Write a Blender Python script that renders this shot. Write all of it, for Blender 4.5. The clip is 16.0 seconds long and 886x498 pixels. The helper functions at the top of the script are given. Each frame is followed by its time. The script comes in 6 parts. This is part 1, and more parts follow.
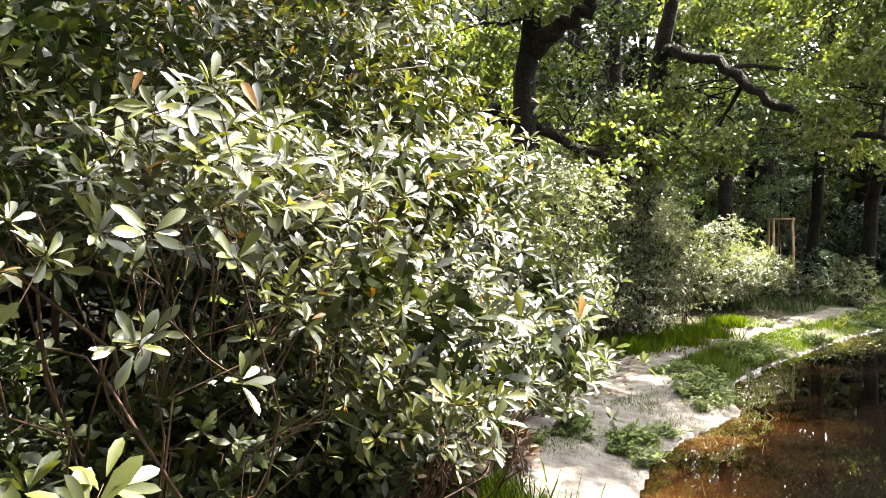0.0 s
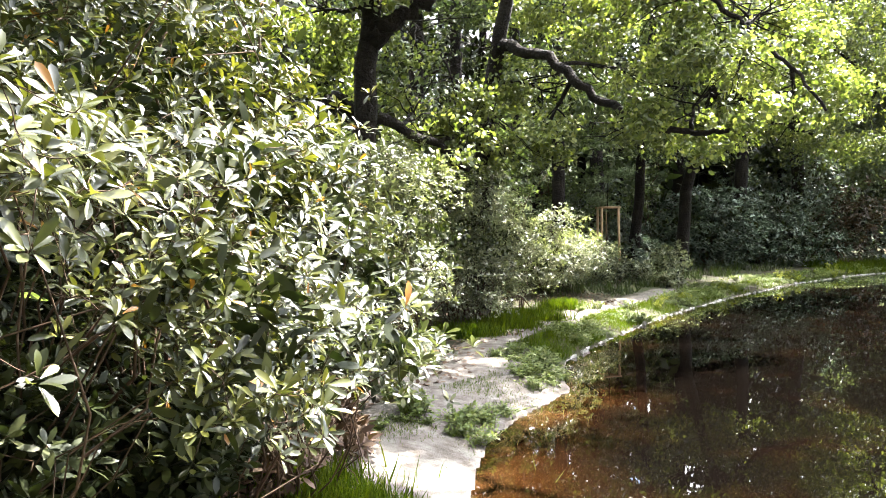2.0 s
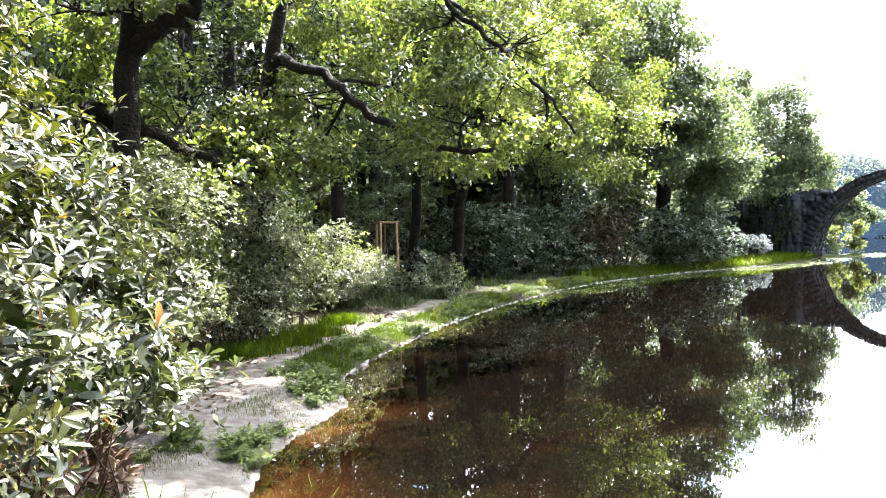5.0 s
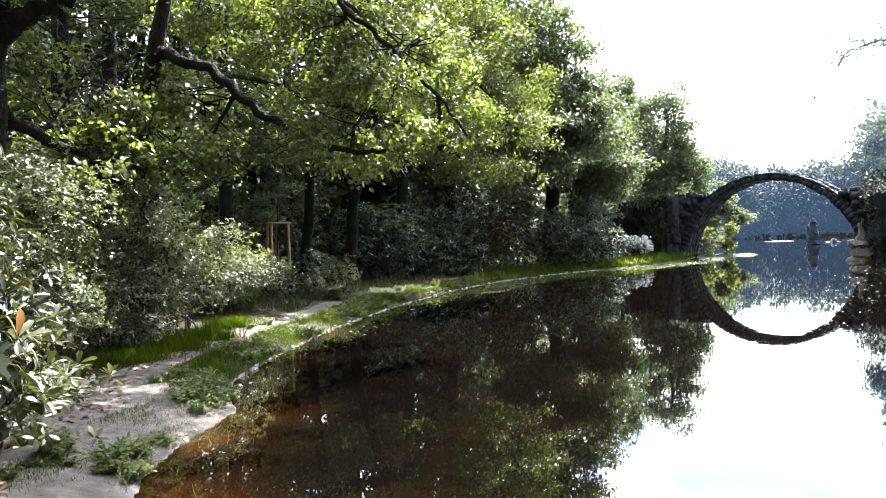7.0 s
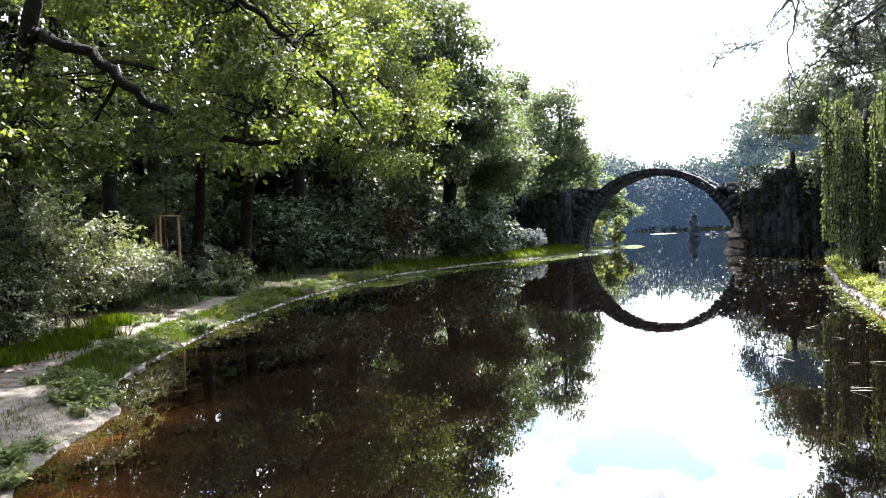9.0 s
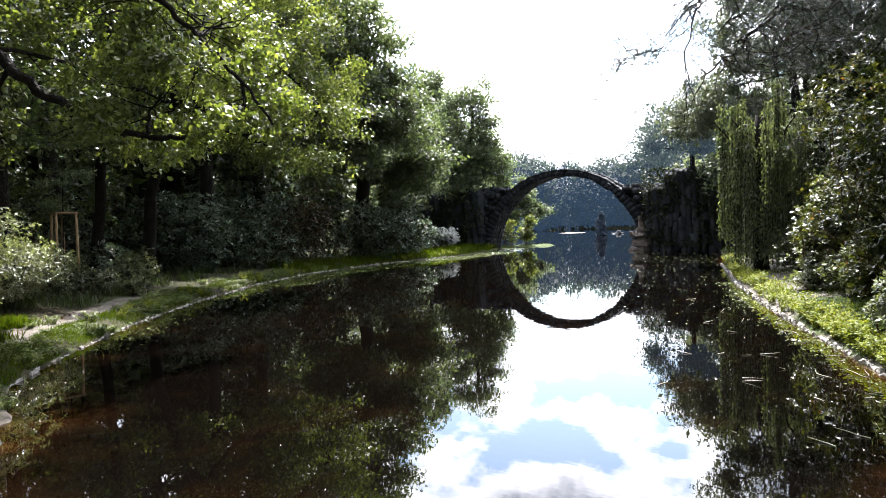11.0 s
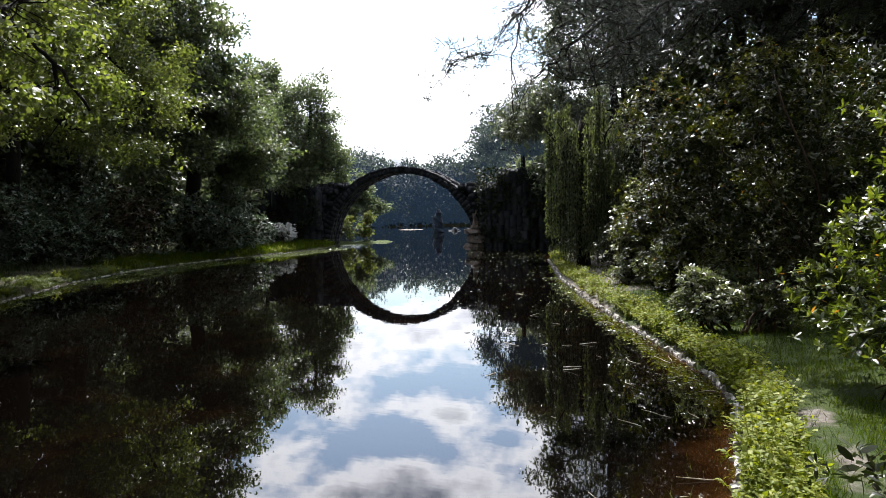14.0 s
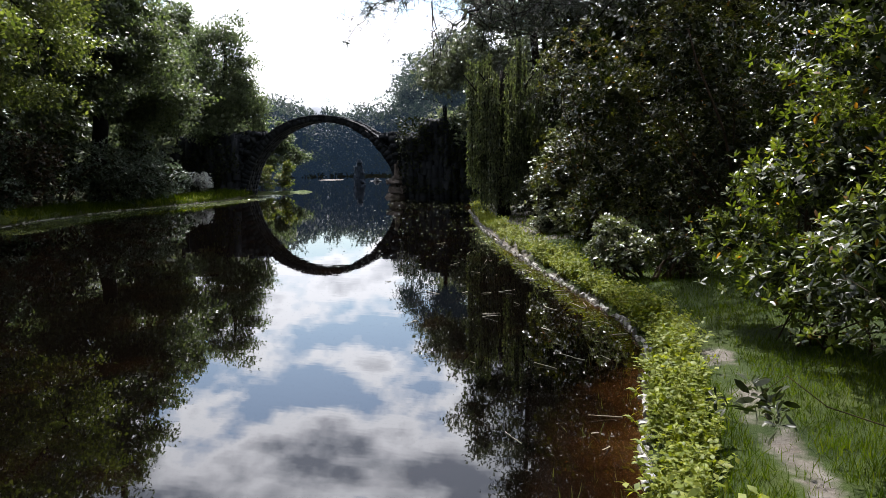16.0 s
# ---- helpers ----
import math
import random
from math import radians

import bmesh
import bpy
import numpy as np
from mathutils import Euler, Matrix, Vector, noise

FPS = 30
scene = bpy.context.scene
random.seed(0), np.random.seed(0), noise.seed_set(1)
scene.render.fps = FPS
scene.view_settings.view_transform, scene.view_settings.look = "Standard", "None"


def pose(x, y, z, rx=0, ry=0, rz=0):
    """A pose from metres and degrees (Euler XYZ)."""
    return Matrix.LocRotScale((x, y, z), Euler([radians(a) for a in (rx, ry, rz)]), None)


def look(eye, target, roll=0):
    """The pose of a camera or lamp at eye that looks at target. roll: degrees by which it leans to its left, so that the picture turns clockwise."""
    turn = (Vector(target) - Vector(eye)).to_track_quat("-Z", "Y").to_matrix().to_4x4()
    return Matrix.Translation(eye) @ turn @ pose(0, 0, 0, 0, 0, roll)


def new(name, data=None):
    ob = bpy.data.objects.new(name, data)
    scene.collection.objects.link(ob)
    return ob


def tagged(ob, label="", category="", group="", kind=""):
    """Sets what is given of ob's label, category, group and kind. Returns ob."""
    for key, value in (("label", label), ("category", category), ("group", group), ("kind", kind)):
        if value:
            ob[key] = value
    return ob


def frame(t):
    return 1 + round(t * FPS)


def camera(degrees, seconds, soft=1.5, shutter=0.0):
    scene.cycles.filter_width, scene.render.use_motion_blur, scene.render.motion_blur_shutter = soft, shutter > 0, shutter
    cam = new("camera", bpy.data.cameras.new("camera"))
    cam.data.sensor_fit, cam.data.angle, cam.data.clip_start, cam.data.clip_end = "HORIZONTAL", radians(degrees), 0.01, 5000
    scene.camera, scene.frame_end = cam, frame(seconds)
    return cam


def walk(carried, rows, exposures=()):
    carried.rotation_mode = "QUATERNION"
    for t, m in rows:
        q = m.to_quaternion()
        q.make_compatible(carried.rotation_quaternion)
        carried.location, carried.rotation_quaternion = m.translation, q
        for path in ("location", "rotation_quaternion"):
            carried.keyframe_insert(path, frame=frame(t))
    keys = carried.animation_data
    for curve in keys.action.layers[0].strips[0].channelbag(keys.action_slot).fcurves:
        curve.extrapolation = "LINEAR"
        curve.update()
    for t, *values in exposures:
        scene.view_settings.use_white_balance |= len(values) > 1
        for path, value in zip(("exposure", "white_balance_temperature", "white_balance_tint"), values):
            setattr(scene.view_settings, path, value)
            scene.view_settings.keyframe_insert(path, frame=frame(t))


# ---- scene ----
# ---------------------------------------------------------------- camera
cam = camera(61.1, 16.0, soft=0.6)
# t, x, y, z, yaw, pitch, roll: a person stands at the water's edge and turns to the right
PATH = [
    (0, -0.000, 0.000, 2.200, -0.00, -1.01, 0.55),
    (0.5, 0.020, -0.008, 2.201, -2.32, -1.49, 0.55),
    (1, 0.043, -0.021, 2.200, -5.33, -1.82, 0.69),
    (1.5, 0.063, -0.033, 2.199, -8.47, -1.96, 0.86),
    (2, 0.080, -0.044, 2.199, -11.61, -2.00, 0.92),
    (2.5, 0.096, -0.056, 2.201, -14.31, -1.92, 0.90),
    (3, 0.109, -0.070, 2.198, -17.42, -1.65, 1.05),
    (3.5, 0.123, -0.084, 2.196, -19.97, -1.36, 1.22),
    (4, 0.142, -0.098, 2.196, -22.99, -1.36, 1.40),
    (6.5, 0.201, -0.121, 2.197, -33.89, -1.12, 1.74),
    (7, 0.208, -0.129, 2.202, -36.02, -1.38, 1.59),
    (7.5, 0.212, -0.137, 2.204, -38.14, -1.54, 1.58),
    (8, 0.217, -0.147, 2.201, -40.07, -1.74, 1.63),
    (8.5, 0.223, -0.154, 2.198, -41.90, -1.92, 1.57),
    (9, 0.231, -0.161, 2.193, -43.73, -2.11, 1.64),
    (11.5, 0.236, -0.214, 2.187, -52.18, -2.58, 1.27),
    (12, 0.239, -0.225, 2.185, -54.11, -2.88, 1.14),
    (12.5, 0.241, -0.231, 2.182, -55.62, -3.03, 0.98),
    (13, 0.245, -0.245, 2.184, -57.94, -3.09, 0.85),
    (13.5, 0.248, -0.258, 2.184, -60.06, -2.94, 0.71),
    (14, 0.254, -0.271, 2.181, -62.49, -2.87, 0.68),
    (14.5, 0.262, -0.277, 2.176, -64.49, -3.08, 0.48),
    (15, 0.265, -0.280, 2.169, -66.53, -3.92, 0.29),
    (15.5, 0.258, -0.284, 2.158, -67.57, -5.06, 0.28),
    (16, 0.252, -0.288, 2.148, -68.43, -6.65, 0.26),
]
EXPOSURES = [(0.0, 3.72, 6700, 12), (3.0, 4.0, 6100, 14), (4.5, 3.94, 6050, 14), (7.0, 3.06, 6000, 14), (9.0, 2.8, 6050, 14), (12.0, 1.95, 6150, 13), (14.5, 1.16, 6150, 13), (16.0, 1.03, 6150, 13)]
walk(cam, [(t, pose(x, y, z, 90 + p, r, w)) for t, x, y, z, w, p, r in PATH], EXPOSURES)

# ---------------------------------------------------------------- world and sun
SUN_AZ, SUN_EL = 62.0, 54.0      # degrees clockwise from +y, degrees above the horizon
SKY, CLOUD = 0.11, 5.0

world = bpy.data.worlds.new("sky")
scene.world = world
world.use_nodes = True
wn, wl = world.node_tree.nodes, world.node_tree.links
sky = wn.new("ShaderNodeTexSky")
sky.sky_type, sky.sun_disc = "NISHITA", False
sky.sun_elevation, sky.sun_rotation = radians(SUN_EL), radians(SUN_AZ)
sky.air_density, sky.dust_density, sky.ozone_density = 1.3, 0.4, 2.0
wco = wn.new("ShaderNodeTexCoord")
wmap = wn.new("ShaderNodeMapping")
wmap.inputs["Scale"].default_value = (2.2, 2.2, 4.2)
wmap.inputs["Location"].default_value = (1.35, 0.6, 0.2)
wnoise = wn.new("ShaderNodeTexNoise")
wnoise.inputs["Scale"].default_value = 2.5
wnoise.inputs["Detail"].default_value = 10.0
wnoise.inputs["Roughness"].default_value = 0.52
wramp = wn.new("ShaderNodeValToRGB")
wramp.color_ramp.elements[0].position, wramp.color_ramp.elements[1].position = 0.45, 0.515
wramp.color_ramp.elements[0].color = (0.12, 0.12, 0.12, 1)  # thin high veil in the clear parts
# thick cores of the clouds are greyer than their edges
wcol = wn.new("ShaderNodeValToRGB")
ce = wcol.color_ramp.elements
ce[0].position, ce[0].color = 0.535, (1.6, 1.6, 1.6, 1)
ce[1].position, ce[1].color = 0.66, (0.42, 0.45, 0.52, 1)
wmul = wn.new("ShaderNodeVectorMath")
wmul.operation = "SCALE"
# clouds scatter forward: brighter towards the sun
wdot = wn.new("ShaderNodeVectorMath")
wdot.operation = "DOT_PRODUCT"
wdot.inputs[1].default_value = (math.sin(radians(SUN_AZ)) * math.cos(radians(SUN_EL)), math.cos(radians(SUN_AZ)) * math.cos(radians(SUN_EL)), math.sin(radians(SUN_EL)))
wpos = wn.new("ShaderNodeMath")
wpos.operation = "MAXIMUM"
wpos.inputs[1].default_value = 0.0
wpow = wn.new("ShaderNodeMath")
wpow.operation = "POWER"
wpow.inputs[1].default_value = 4.0
wgain = wn.new("ShaderNodeMath")
wgain.operation = "MULTIPLY_ADD"
wgain.inputs[1].default_value, wgain.inputs[2].default_value = 3.4 * CLOUD, 0.45 * CLOUD
wl.new(wco.outputs["Generated"], wdot.inputs[0])
wl.new(wdot.outputs["Value"], wpos.inputs[0])
wl.new(wpos.outputs[0], wpow.inputs[0])
wl.new(wpow.outputs[0], wgain.inputs[0])
wl.new(wgain.outputs[0], wmul.inputs["Scale"])
wmix = wn.new("ShaderNodeMix")
wmix.data_type = "RGBA"
wl.new(wco.outputs["Generated"], wmap.inputs["Vector"])
wl.new(wmap.outputs["Vector"], wnoise.inputs["Vector"])


def wmath(op, a, b):
    m = wn.new("ShaderNodeMath")
    m.operation = op
    for i, q in enumerate((a, b)):
        if isinstance(q, (int, float)):
            m.inputs[i].default_value = q
        else:
            wl.new(q, m.inputs[i])
    return m.outputs[0]


def wtowards(v):
    m = wn.new("ShaderNodeVectorMath")
    m.operation = "DOT_PRODUCT"
    m.inputs[1].default_value = v
    wl.new(wco.outputs["Generated"], m.inputs[0])
    return m.outputs["Value"]


# a clear gap low over the bridge, between white cloud below and thick cloud above
GAP = (radians(60.5), radians(16.0))
gap_u = wtowards((math.cos(GAP[0]), -math.sin(GAP[0]), 0.0))
gap_v = wmath("SUBTRACT", wtowards((0.0, 0.0, 1.0)), math.sin(GAP[1]))
gap_u = wmath("ADD", gap_u, wmath("MULTIPLY", gap_v, 0.9))
gap_r = wmath("ADD", wmath("POWER", wmath("DIVIDE", gap_u, 0.1), 2.0), wmath("POWER", wmath("DIVIDE", gap_v, 0.045), 2.0))
gap = wmath("DIVIDE", 1.0, wmath("ADD", 1.0, wmath("MULTIPLY", gap_r, gap_r)))
thick = wmath("MINIMUM", wmath("MAXIMUM", wmath("MULTIPLY", wmath("SUBTRACT", gap_v, 0.05), 12.0), 0.0), 1.0)
cover = wmath("ADD", wmath("ADD", wnoise.outputs["Fac"], 0.045), wmath("SUBTRACT", wmath("MULTIPLY", thick, 0.05), wmath("MULTIPLY", gap, 0.085)))
wl.new(cover, wramp.inputs["Fac"])
wl.new(cover, wcol.inputs["Fac"])
wl.new(wcol.outputs["Color"], wmul.inputs[0])
wl.new(wramp.outputs["Color"], wmix.inputs["Factor"])
wblue = wn.new("ShaderNodeMath")
wblue.operation = "MULTIPLY_ADD"
wblue.inputs[1].default_value, wblue.inputs[2].default_value = 1.3, 0.6
wl.new(wpow.outputs[0], wblue.inputs[0])
wglow = wn.new("ShaderNodeVectorMath")
wglow.operation = "SCALE"
wl.new(sky.outputs["Color"], wglow.inputs[0])
wl.new(wblue.outputs[0], wglow.inputs["Scale"])
wl.new(wglow.outputs["Vector"], wmix.inputs["A"])
wl.new(wmul.outputs["Vector"], wmix.inputs["B"])
wl.new(wmix.outputs["Result"], wn["Background"].inputs["Color"])
wn["Background"].inputs["Strength"].default_value = SKY

sun_dir = Vector((math.sin(radians(SUN_AZ)) * math.cos(radians(SUN_EL)), math.cos(radians(SUN_AZ)) * math.cos(radians(SUN_EL)), math.sin(radians(SUN_EL))))
sun = new("sun", bpy.data.lights.new("sun", "SUN"))
sun.data.energy, sun.data.angle, sun.data.color = 5.0, radians(0.6), (1.0, 0.95, 0.86)
sun.matrix_world = look(sun_dir * 60, (0, 0, 0))

# ---------------------------------------------------------------- materials


def material(name, build):
    m = bpy.data.materials.new(name)
    m.use_nodes = True
    n, l = m.node_tree.nodes, m.node_tree.links
    build(n, l, n["Principled BSDF"], n["Material Output"])
    return m


def ramp(n, stops):
    r = n.new("ShaderNodeValToRGB")
    el = r.color_ramp.elements
    while len(el) < len(stops):
        el.new(0.5)
    for e, (p, c) in zip(el, stops):
        e.position, e.color = p, (*c, 1)
    return r


def noise_node(n, l, scale, detail=4.0, rough=0.55, vec=None):
    t = n.new("ShaderNodeTexNoise")
    t.inputs["Scale"].default_value, t.inputs["Detail"].default_value, t.inputs["Roughness"].default_value = scale, detail, rough
    if vec is None:
        g = n.new("ShaderNodeNewGeometry")
        vec = g.outputs["Position"]
    l.new(vec, t.inputs["Vector"])
    return t


def bumped(n, l, bsdf, height, strength, dist=0.02):
    b = n.new("ShaderNodeBump")
    b.inputs["Strength"].default_value, b.inputs["Distance"].default_value = strength, dist
    l.new(height, b.inputs["Height"])
    l.new(b.outputs["Normal"], bsdf.inputs["Normal"])
    return b


def leaf_material(name, stops, rough=0.35, thin=0.35, glow=(1.5, 1.7, 0.7), spec=0.5, patch=0.6, single=False, withered=0.0, ior=1.5):
    """Leaves: each its own tint, larger patches of tint through the plant, some light passes through the blade."""
    def build(n, l, bsdf, out):
        g = n.new("ShaderNodeNewGeometry")
        if single:
            rnd = n.new("ShaderNodeObjectInfo").outputs["Random"]
        else:
            rnd = g.outputs["Random Per Island"]
        big = noise_node(n, l, patch, 2.0)
        add = n.new("ShaderNodeMath")
        add.operation = "MULTIPLY_ADD"
        add.inputs[1].default_value, add.inputs[2].default_value = 0.9, -0.45
        l.new(big.outputs["Fac"], add.inputs[0])
        mix = n.new("ShaderNodeMath")
        l.new(rnd, mix.inputs[0])
        l.new(add.outputs[0], mix.inputs[1])
        r = ramp(n, stops)
        l.new(mix.outputs[0], r.inputs["Fac"])
        tone = r.outputs["Color"]
        if withered:
            old = n.new("ShaderNodeMath")
            old.operation = "LESS_THAN"
            old.inputs[1].default_value = withered
            l.new(rnd, old.inputs[0])
            odd = n.new("ShaderNodeMix")
            odd.data_type = "RGBA"
            odd.inputs["B"].default_value = (0.26, 0.12, 0.02, 1)
            l.new(old.outputs[0], odd.inputs["Factor"])
            l.new(tone, odd.inputs["A"])
            tone = odd.outputs["Result"]
        fine = noise_node(n, l, 60.0, 3.0)
        vary = n.new("ShaderNodeMix")
        vary.data_type, vary.blend_type = "RGBA", "MULTIPLY"
        vary.inputs["Factor"].default_value = 0.35
        l.new(tone, vary.inputs["A"])
        l.new(fine.outputs["Fac"], vary.inputs["B"])
        l.new(vary.outputs["Result"], bsdf.inputs["Base Color"])
        bsdf.inputs["Roughness"].default_value = rough
        bsdf.inputs["Specular IOR Level"].default_value = spec
        bsdf.inputs["IOR"].default_value = ior
        tint = n.new("ShaderNodeMix")
        tint.data_type, tint.blend_type = "RGBA", "MULTIPLY"
        tint.inputs["Factor"].default_value = 1.0
        tint.inputs["B"].default_value = (*glow, 1)
        l.new(vary.outputs["Result"], tint.inputs["A"])
        tr = n.new("ShaderNodeBsdfTranslucent")
        l.new(tint.outputs["Result"], tr.inputs["Color"])
        sh = n.new("ShaderNodeMixShader")
        sh.inputs["Fac"].default_value = thin
        l.new(bsdf.outputs["BSDF"], sh.inputs[1])
        l.new(tr.outputs["BSDF"], sh.inputs[2])
        l.new(sh.outputs["Shader"], out.inputs["Surface"])
    return material(name, build)


def rough_material(name, stops, scale=3.0, rough=0.85, bump=0.5, bscale=25.0, dist=0.02, per_island=0.0):
    def build(n, l, bsdf, out):
        a = noise_node(n, l, scale, 6.0)
        fac = a.outputs["Fac"]
        if per_island:
            g = n.new("ShaderNodeNewGeometry")
            m = n.new("ShaderNodeMath")
            m.operation = "MULTIPLY_ADD"
            m.inputs[1].default_value = per_island
            l.new(g.outputs["Random Per Island"], m.inputs[0])
            l.new(a.outputs["Fac"], m.inputs[2])
            s = n.new("ShaderNodeMath")
            s.operation = "SUBTRACT"
            s.inputs[1].default_value = per_island / 2
            l.new(m.outputs[0], s.inputs[0])
            fac = s.outputs[0]
        r = ramp(n, stops)
        l.new(fac, r.inputs["Fac"])
        l.new(r.outputs["Color"], bsdf.inputs["Base Color"])
        bsdf.inputs["Specular IOR Level"].default_value = 0.25
        bsdf.inputs["Roughness"].default_value = rough
        b = noise_node(n, l, bscale, 5.0)
        bumped(n, l, bsdf, b.outputs["Fac"], bump, dist)
    return material(name, build)


M_RHODO = leaf_material("rhododendron leaf", [(0.0, (0.015, 0.019, 0.004)), (0.45, (0.036, 0.043, 0.008)), (0.85, (0.075, 0.081, 0.016)), (1.0, (0.118, 0.12, 0.026))], rough=0.35, thin=0.24, glow=(1.5, 1.5, 0.5), spec=0.5, withered=0.014, ior=1.5)
M_LEAF = leaf_material("single rhododendron leaf", [(0.0, (0.015, 0.019, 0.004)), (0.4, (0.036, 0.043, 0.008)), (0.8, (0.075, 0.081, 0.016)), (1.0, (0.118, 0.12, 0.026))], rough=0.34, thin=0.24, glow=(1.5, 1.5, 0.5), spec=0.5, single=True, withered=0.014, ior=1.5)
# dark leaf copy; deep in bushes and wood, shade is put into its colour
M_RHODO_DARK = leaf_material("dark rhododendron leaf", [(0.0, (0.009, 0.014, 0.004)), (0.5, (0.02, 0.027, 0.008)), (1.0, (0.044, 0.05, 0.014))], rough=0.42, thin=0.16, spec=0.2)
M_RHODO_GREY = leaf_material("grey green rhododendron leaf", [(0.0, (0.03, 0.038, 0.014)), (0.45, (0.058, 0.068, 0.028)), (0.85, (0.098, 0.108, 0.05)), (1.0, (0.14, 0.15, 0.06))], rough=0.4, thin=0.22, glow=(1.4, 1.5, 0.7), spec=0.65, ior=1.5)
# lighter leaf copy; the sun on these bushes is put into its colour
M_SUNNY = leaf_material("sunlit rhododendron leaf", [(0.0, (0.035, 0.052, 0.008)), (0.5, (0.085, 0.115, 0.018)), (1.0, (0.155, 0.175, 0.036))], rough=0.35, thin=0.42, glow=(1.6, 1.6, 0.5), spec=0.6, withered=0.02)
M_SHRUB = leaf_material("grey green shrub leaf", [(0.0, (0.06, 0.07, 0.034)), (0.5, (0.13, 0.14, 0.073)), (1.0, (0.22, 0.225, 0.13))], rough=0.38, thin=0.3, spec=1.0)
M_OAK = leaf_material("oak leaf", [(0.0, (0.038, 0.05459, 0.0117)), (0.5, (0.1, 0.1257, 0.0299)), (1.0, (0.2, 0.2215, 0.065))], rough=0.4, thin=0.45, glow=(1.5, 1.58, 0.72), spec=0.6)
# darker copy of the tree leaf; the wood's shade is put into its colour
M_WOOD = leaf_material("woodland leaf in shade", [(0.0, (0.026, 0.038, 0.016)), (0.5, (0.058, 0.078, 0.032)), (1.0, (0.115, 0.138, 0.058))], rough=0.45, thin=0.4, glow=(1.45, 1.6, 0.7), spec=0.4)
M_TREE = leaf_material("broad leaf", [(0.0, (0.038, 0.052, 0.027)), (0.5, (0.085, 0.108, 0.052)), (1.0, (0.145, 0.166, 0.082))], rough=0.45, thin=0.44, glow=(1.4, 1.55, 0.8), spec=0.5)
M_PALE = leaf_material("pale tree leaf", [(0.0, (0.06, 0.076, 0.044)), (0.5, (0.11, 0.132, 0.078)), (1.0, (0.17, 0.192, 0.12))], rough=0.5, thin=0.48, glow=(1.4, 1.6, 0.9), spec=0.4)
M_PINE = leaf_material("pine needles", [(0.0, (0.00825, 0.0154, 0.0077)), (0.6, (0.0176, 0.0275, 0.0138)), (0.95, (0.0275, 0.0385, 0.0165)), (1.0, (0.066, 0.033, 0.011))], rough=0.45, thin=0.12, spec=0.5)
# paler copy of the pine needles; sunlight on them is put into the colour
M_NEEDLE = leaf_material("pale pine needles", [(0.0, (0.05, 0.062, 0.042)), (0.5, (0.1, 0.115, 0.074)), (1.0, (0.16, 0.172, 0.118))], rough=0.45, thin=0.36, glow=(1.3, 1.4, 0.85), spec=0.6)
M_WEEP = leaf_material("weeping leaf", [(0.0, (0.042, 0.056, 0.026)), (0.5, (0.09, 0.108, 0.05)), (1.0, (0.16, 0.175, 0.09))], rough=0.45, thin=0.42, glow=(1.4, 1.5, 0.8), spec=0.5)
M_BRIGHT = leaf_material("bright herb leaf", [(0.0, (0.122, 0.159, 0.014)), (0.5, (0.197, 0.235, 0.0187)), (1.0, (0.291, 0.309, 0.0374))], rough=0.55, thin=0.45, glow=(1.4, 1.4, 0.4), spec=0.25)
M_GRASS = leaf_material("grass blade", [(0.0, (0.024, 0.042, 0.003)), (0.5, (0.05, 0.076, 0.006)), (1.0, (0.09, 0.112, 0.012))], rough=0.65, thin=0.5, glow=(1.6, 1.7, 0.35), spec=0.08, patch=1.2)
M_RANK = leaf_material("rank grass blade", [(0.0, (0.0143, 0.0251, 0.00572)), (0.5, (0.0322, 0.0501, 0.01)), (1.0, (0.0644, 0.0786, 0.0215))], rough=0.5, thin=0.35, spec=0.4, patch=1.0)
M_RUST = leaf_material("rusty shrub leaf", [(0.0, (0.0275, 0.0165, 0.0066)), (0.5, (0.0495, 0.0248, 0.0099)), (1.0, (0.066, 0.044, 0.0165))], rough=0.45, thin=0.25)
# paler and bluer leaf: haze and glare over the far bank put into the colour
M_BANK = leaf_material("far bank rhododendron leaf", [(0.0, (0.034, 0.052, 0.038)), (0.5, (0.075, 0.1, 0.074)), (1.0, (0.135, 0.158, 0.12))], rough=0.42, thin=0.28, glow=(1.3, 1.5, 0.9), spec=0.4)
# greyer, paler leaf: haze over the far trees put into the colour
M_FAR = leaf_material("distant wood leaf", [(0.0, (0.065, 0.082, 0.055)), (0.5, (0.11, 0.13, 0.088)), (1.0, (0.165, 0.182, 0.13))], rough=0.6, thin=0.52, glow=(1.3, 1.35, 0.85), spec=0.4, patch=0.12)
# air haze is put into these leaves as a weak blue glow
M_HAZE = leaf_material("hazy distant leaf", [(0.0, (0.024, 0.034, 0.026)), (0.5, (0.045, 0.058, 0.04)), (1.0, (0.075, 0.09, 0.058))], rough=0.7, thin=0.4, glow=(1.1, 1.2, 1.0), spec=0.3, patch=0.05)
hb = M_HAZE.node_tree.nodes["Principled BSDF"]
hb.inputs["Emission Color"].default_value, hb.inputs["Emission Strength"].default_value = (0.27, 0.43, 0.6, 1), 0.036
# darker copy: shade put into the colour, haze into the blue glow
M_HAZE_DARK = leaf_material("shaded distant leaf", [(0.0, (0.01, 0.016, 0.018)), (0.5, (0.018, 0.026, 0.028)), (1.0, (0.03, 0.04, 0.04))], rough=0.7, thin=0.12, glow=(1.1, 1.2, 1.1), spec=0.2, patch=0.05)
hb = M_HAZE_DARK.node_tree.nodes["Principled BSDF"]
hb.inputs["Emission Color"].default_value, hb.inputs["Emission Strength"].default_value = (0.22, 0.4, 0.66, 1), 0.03
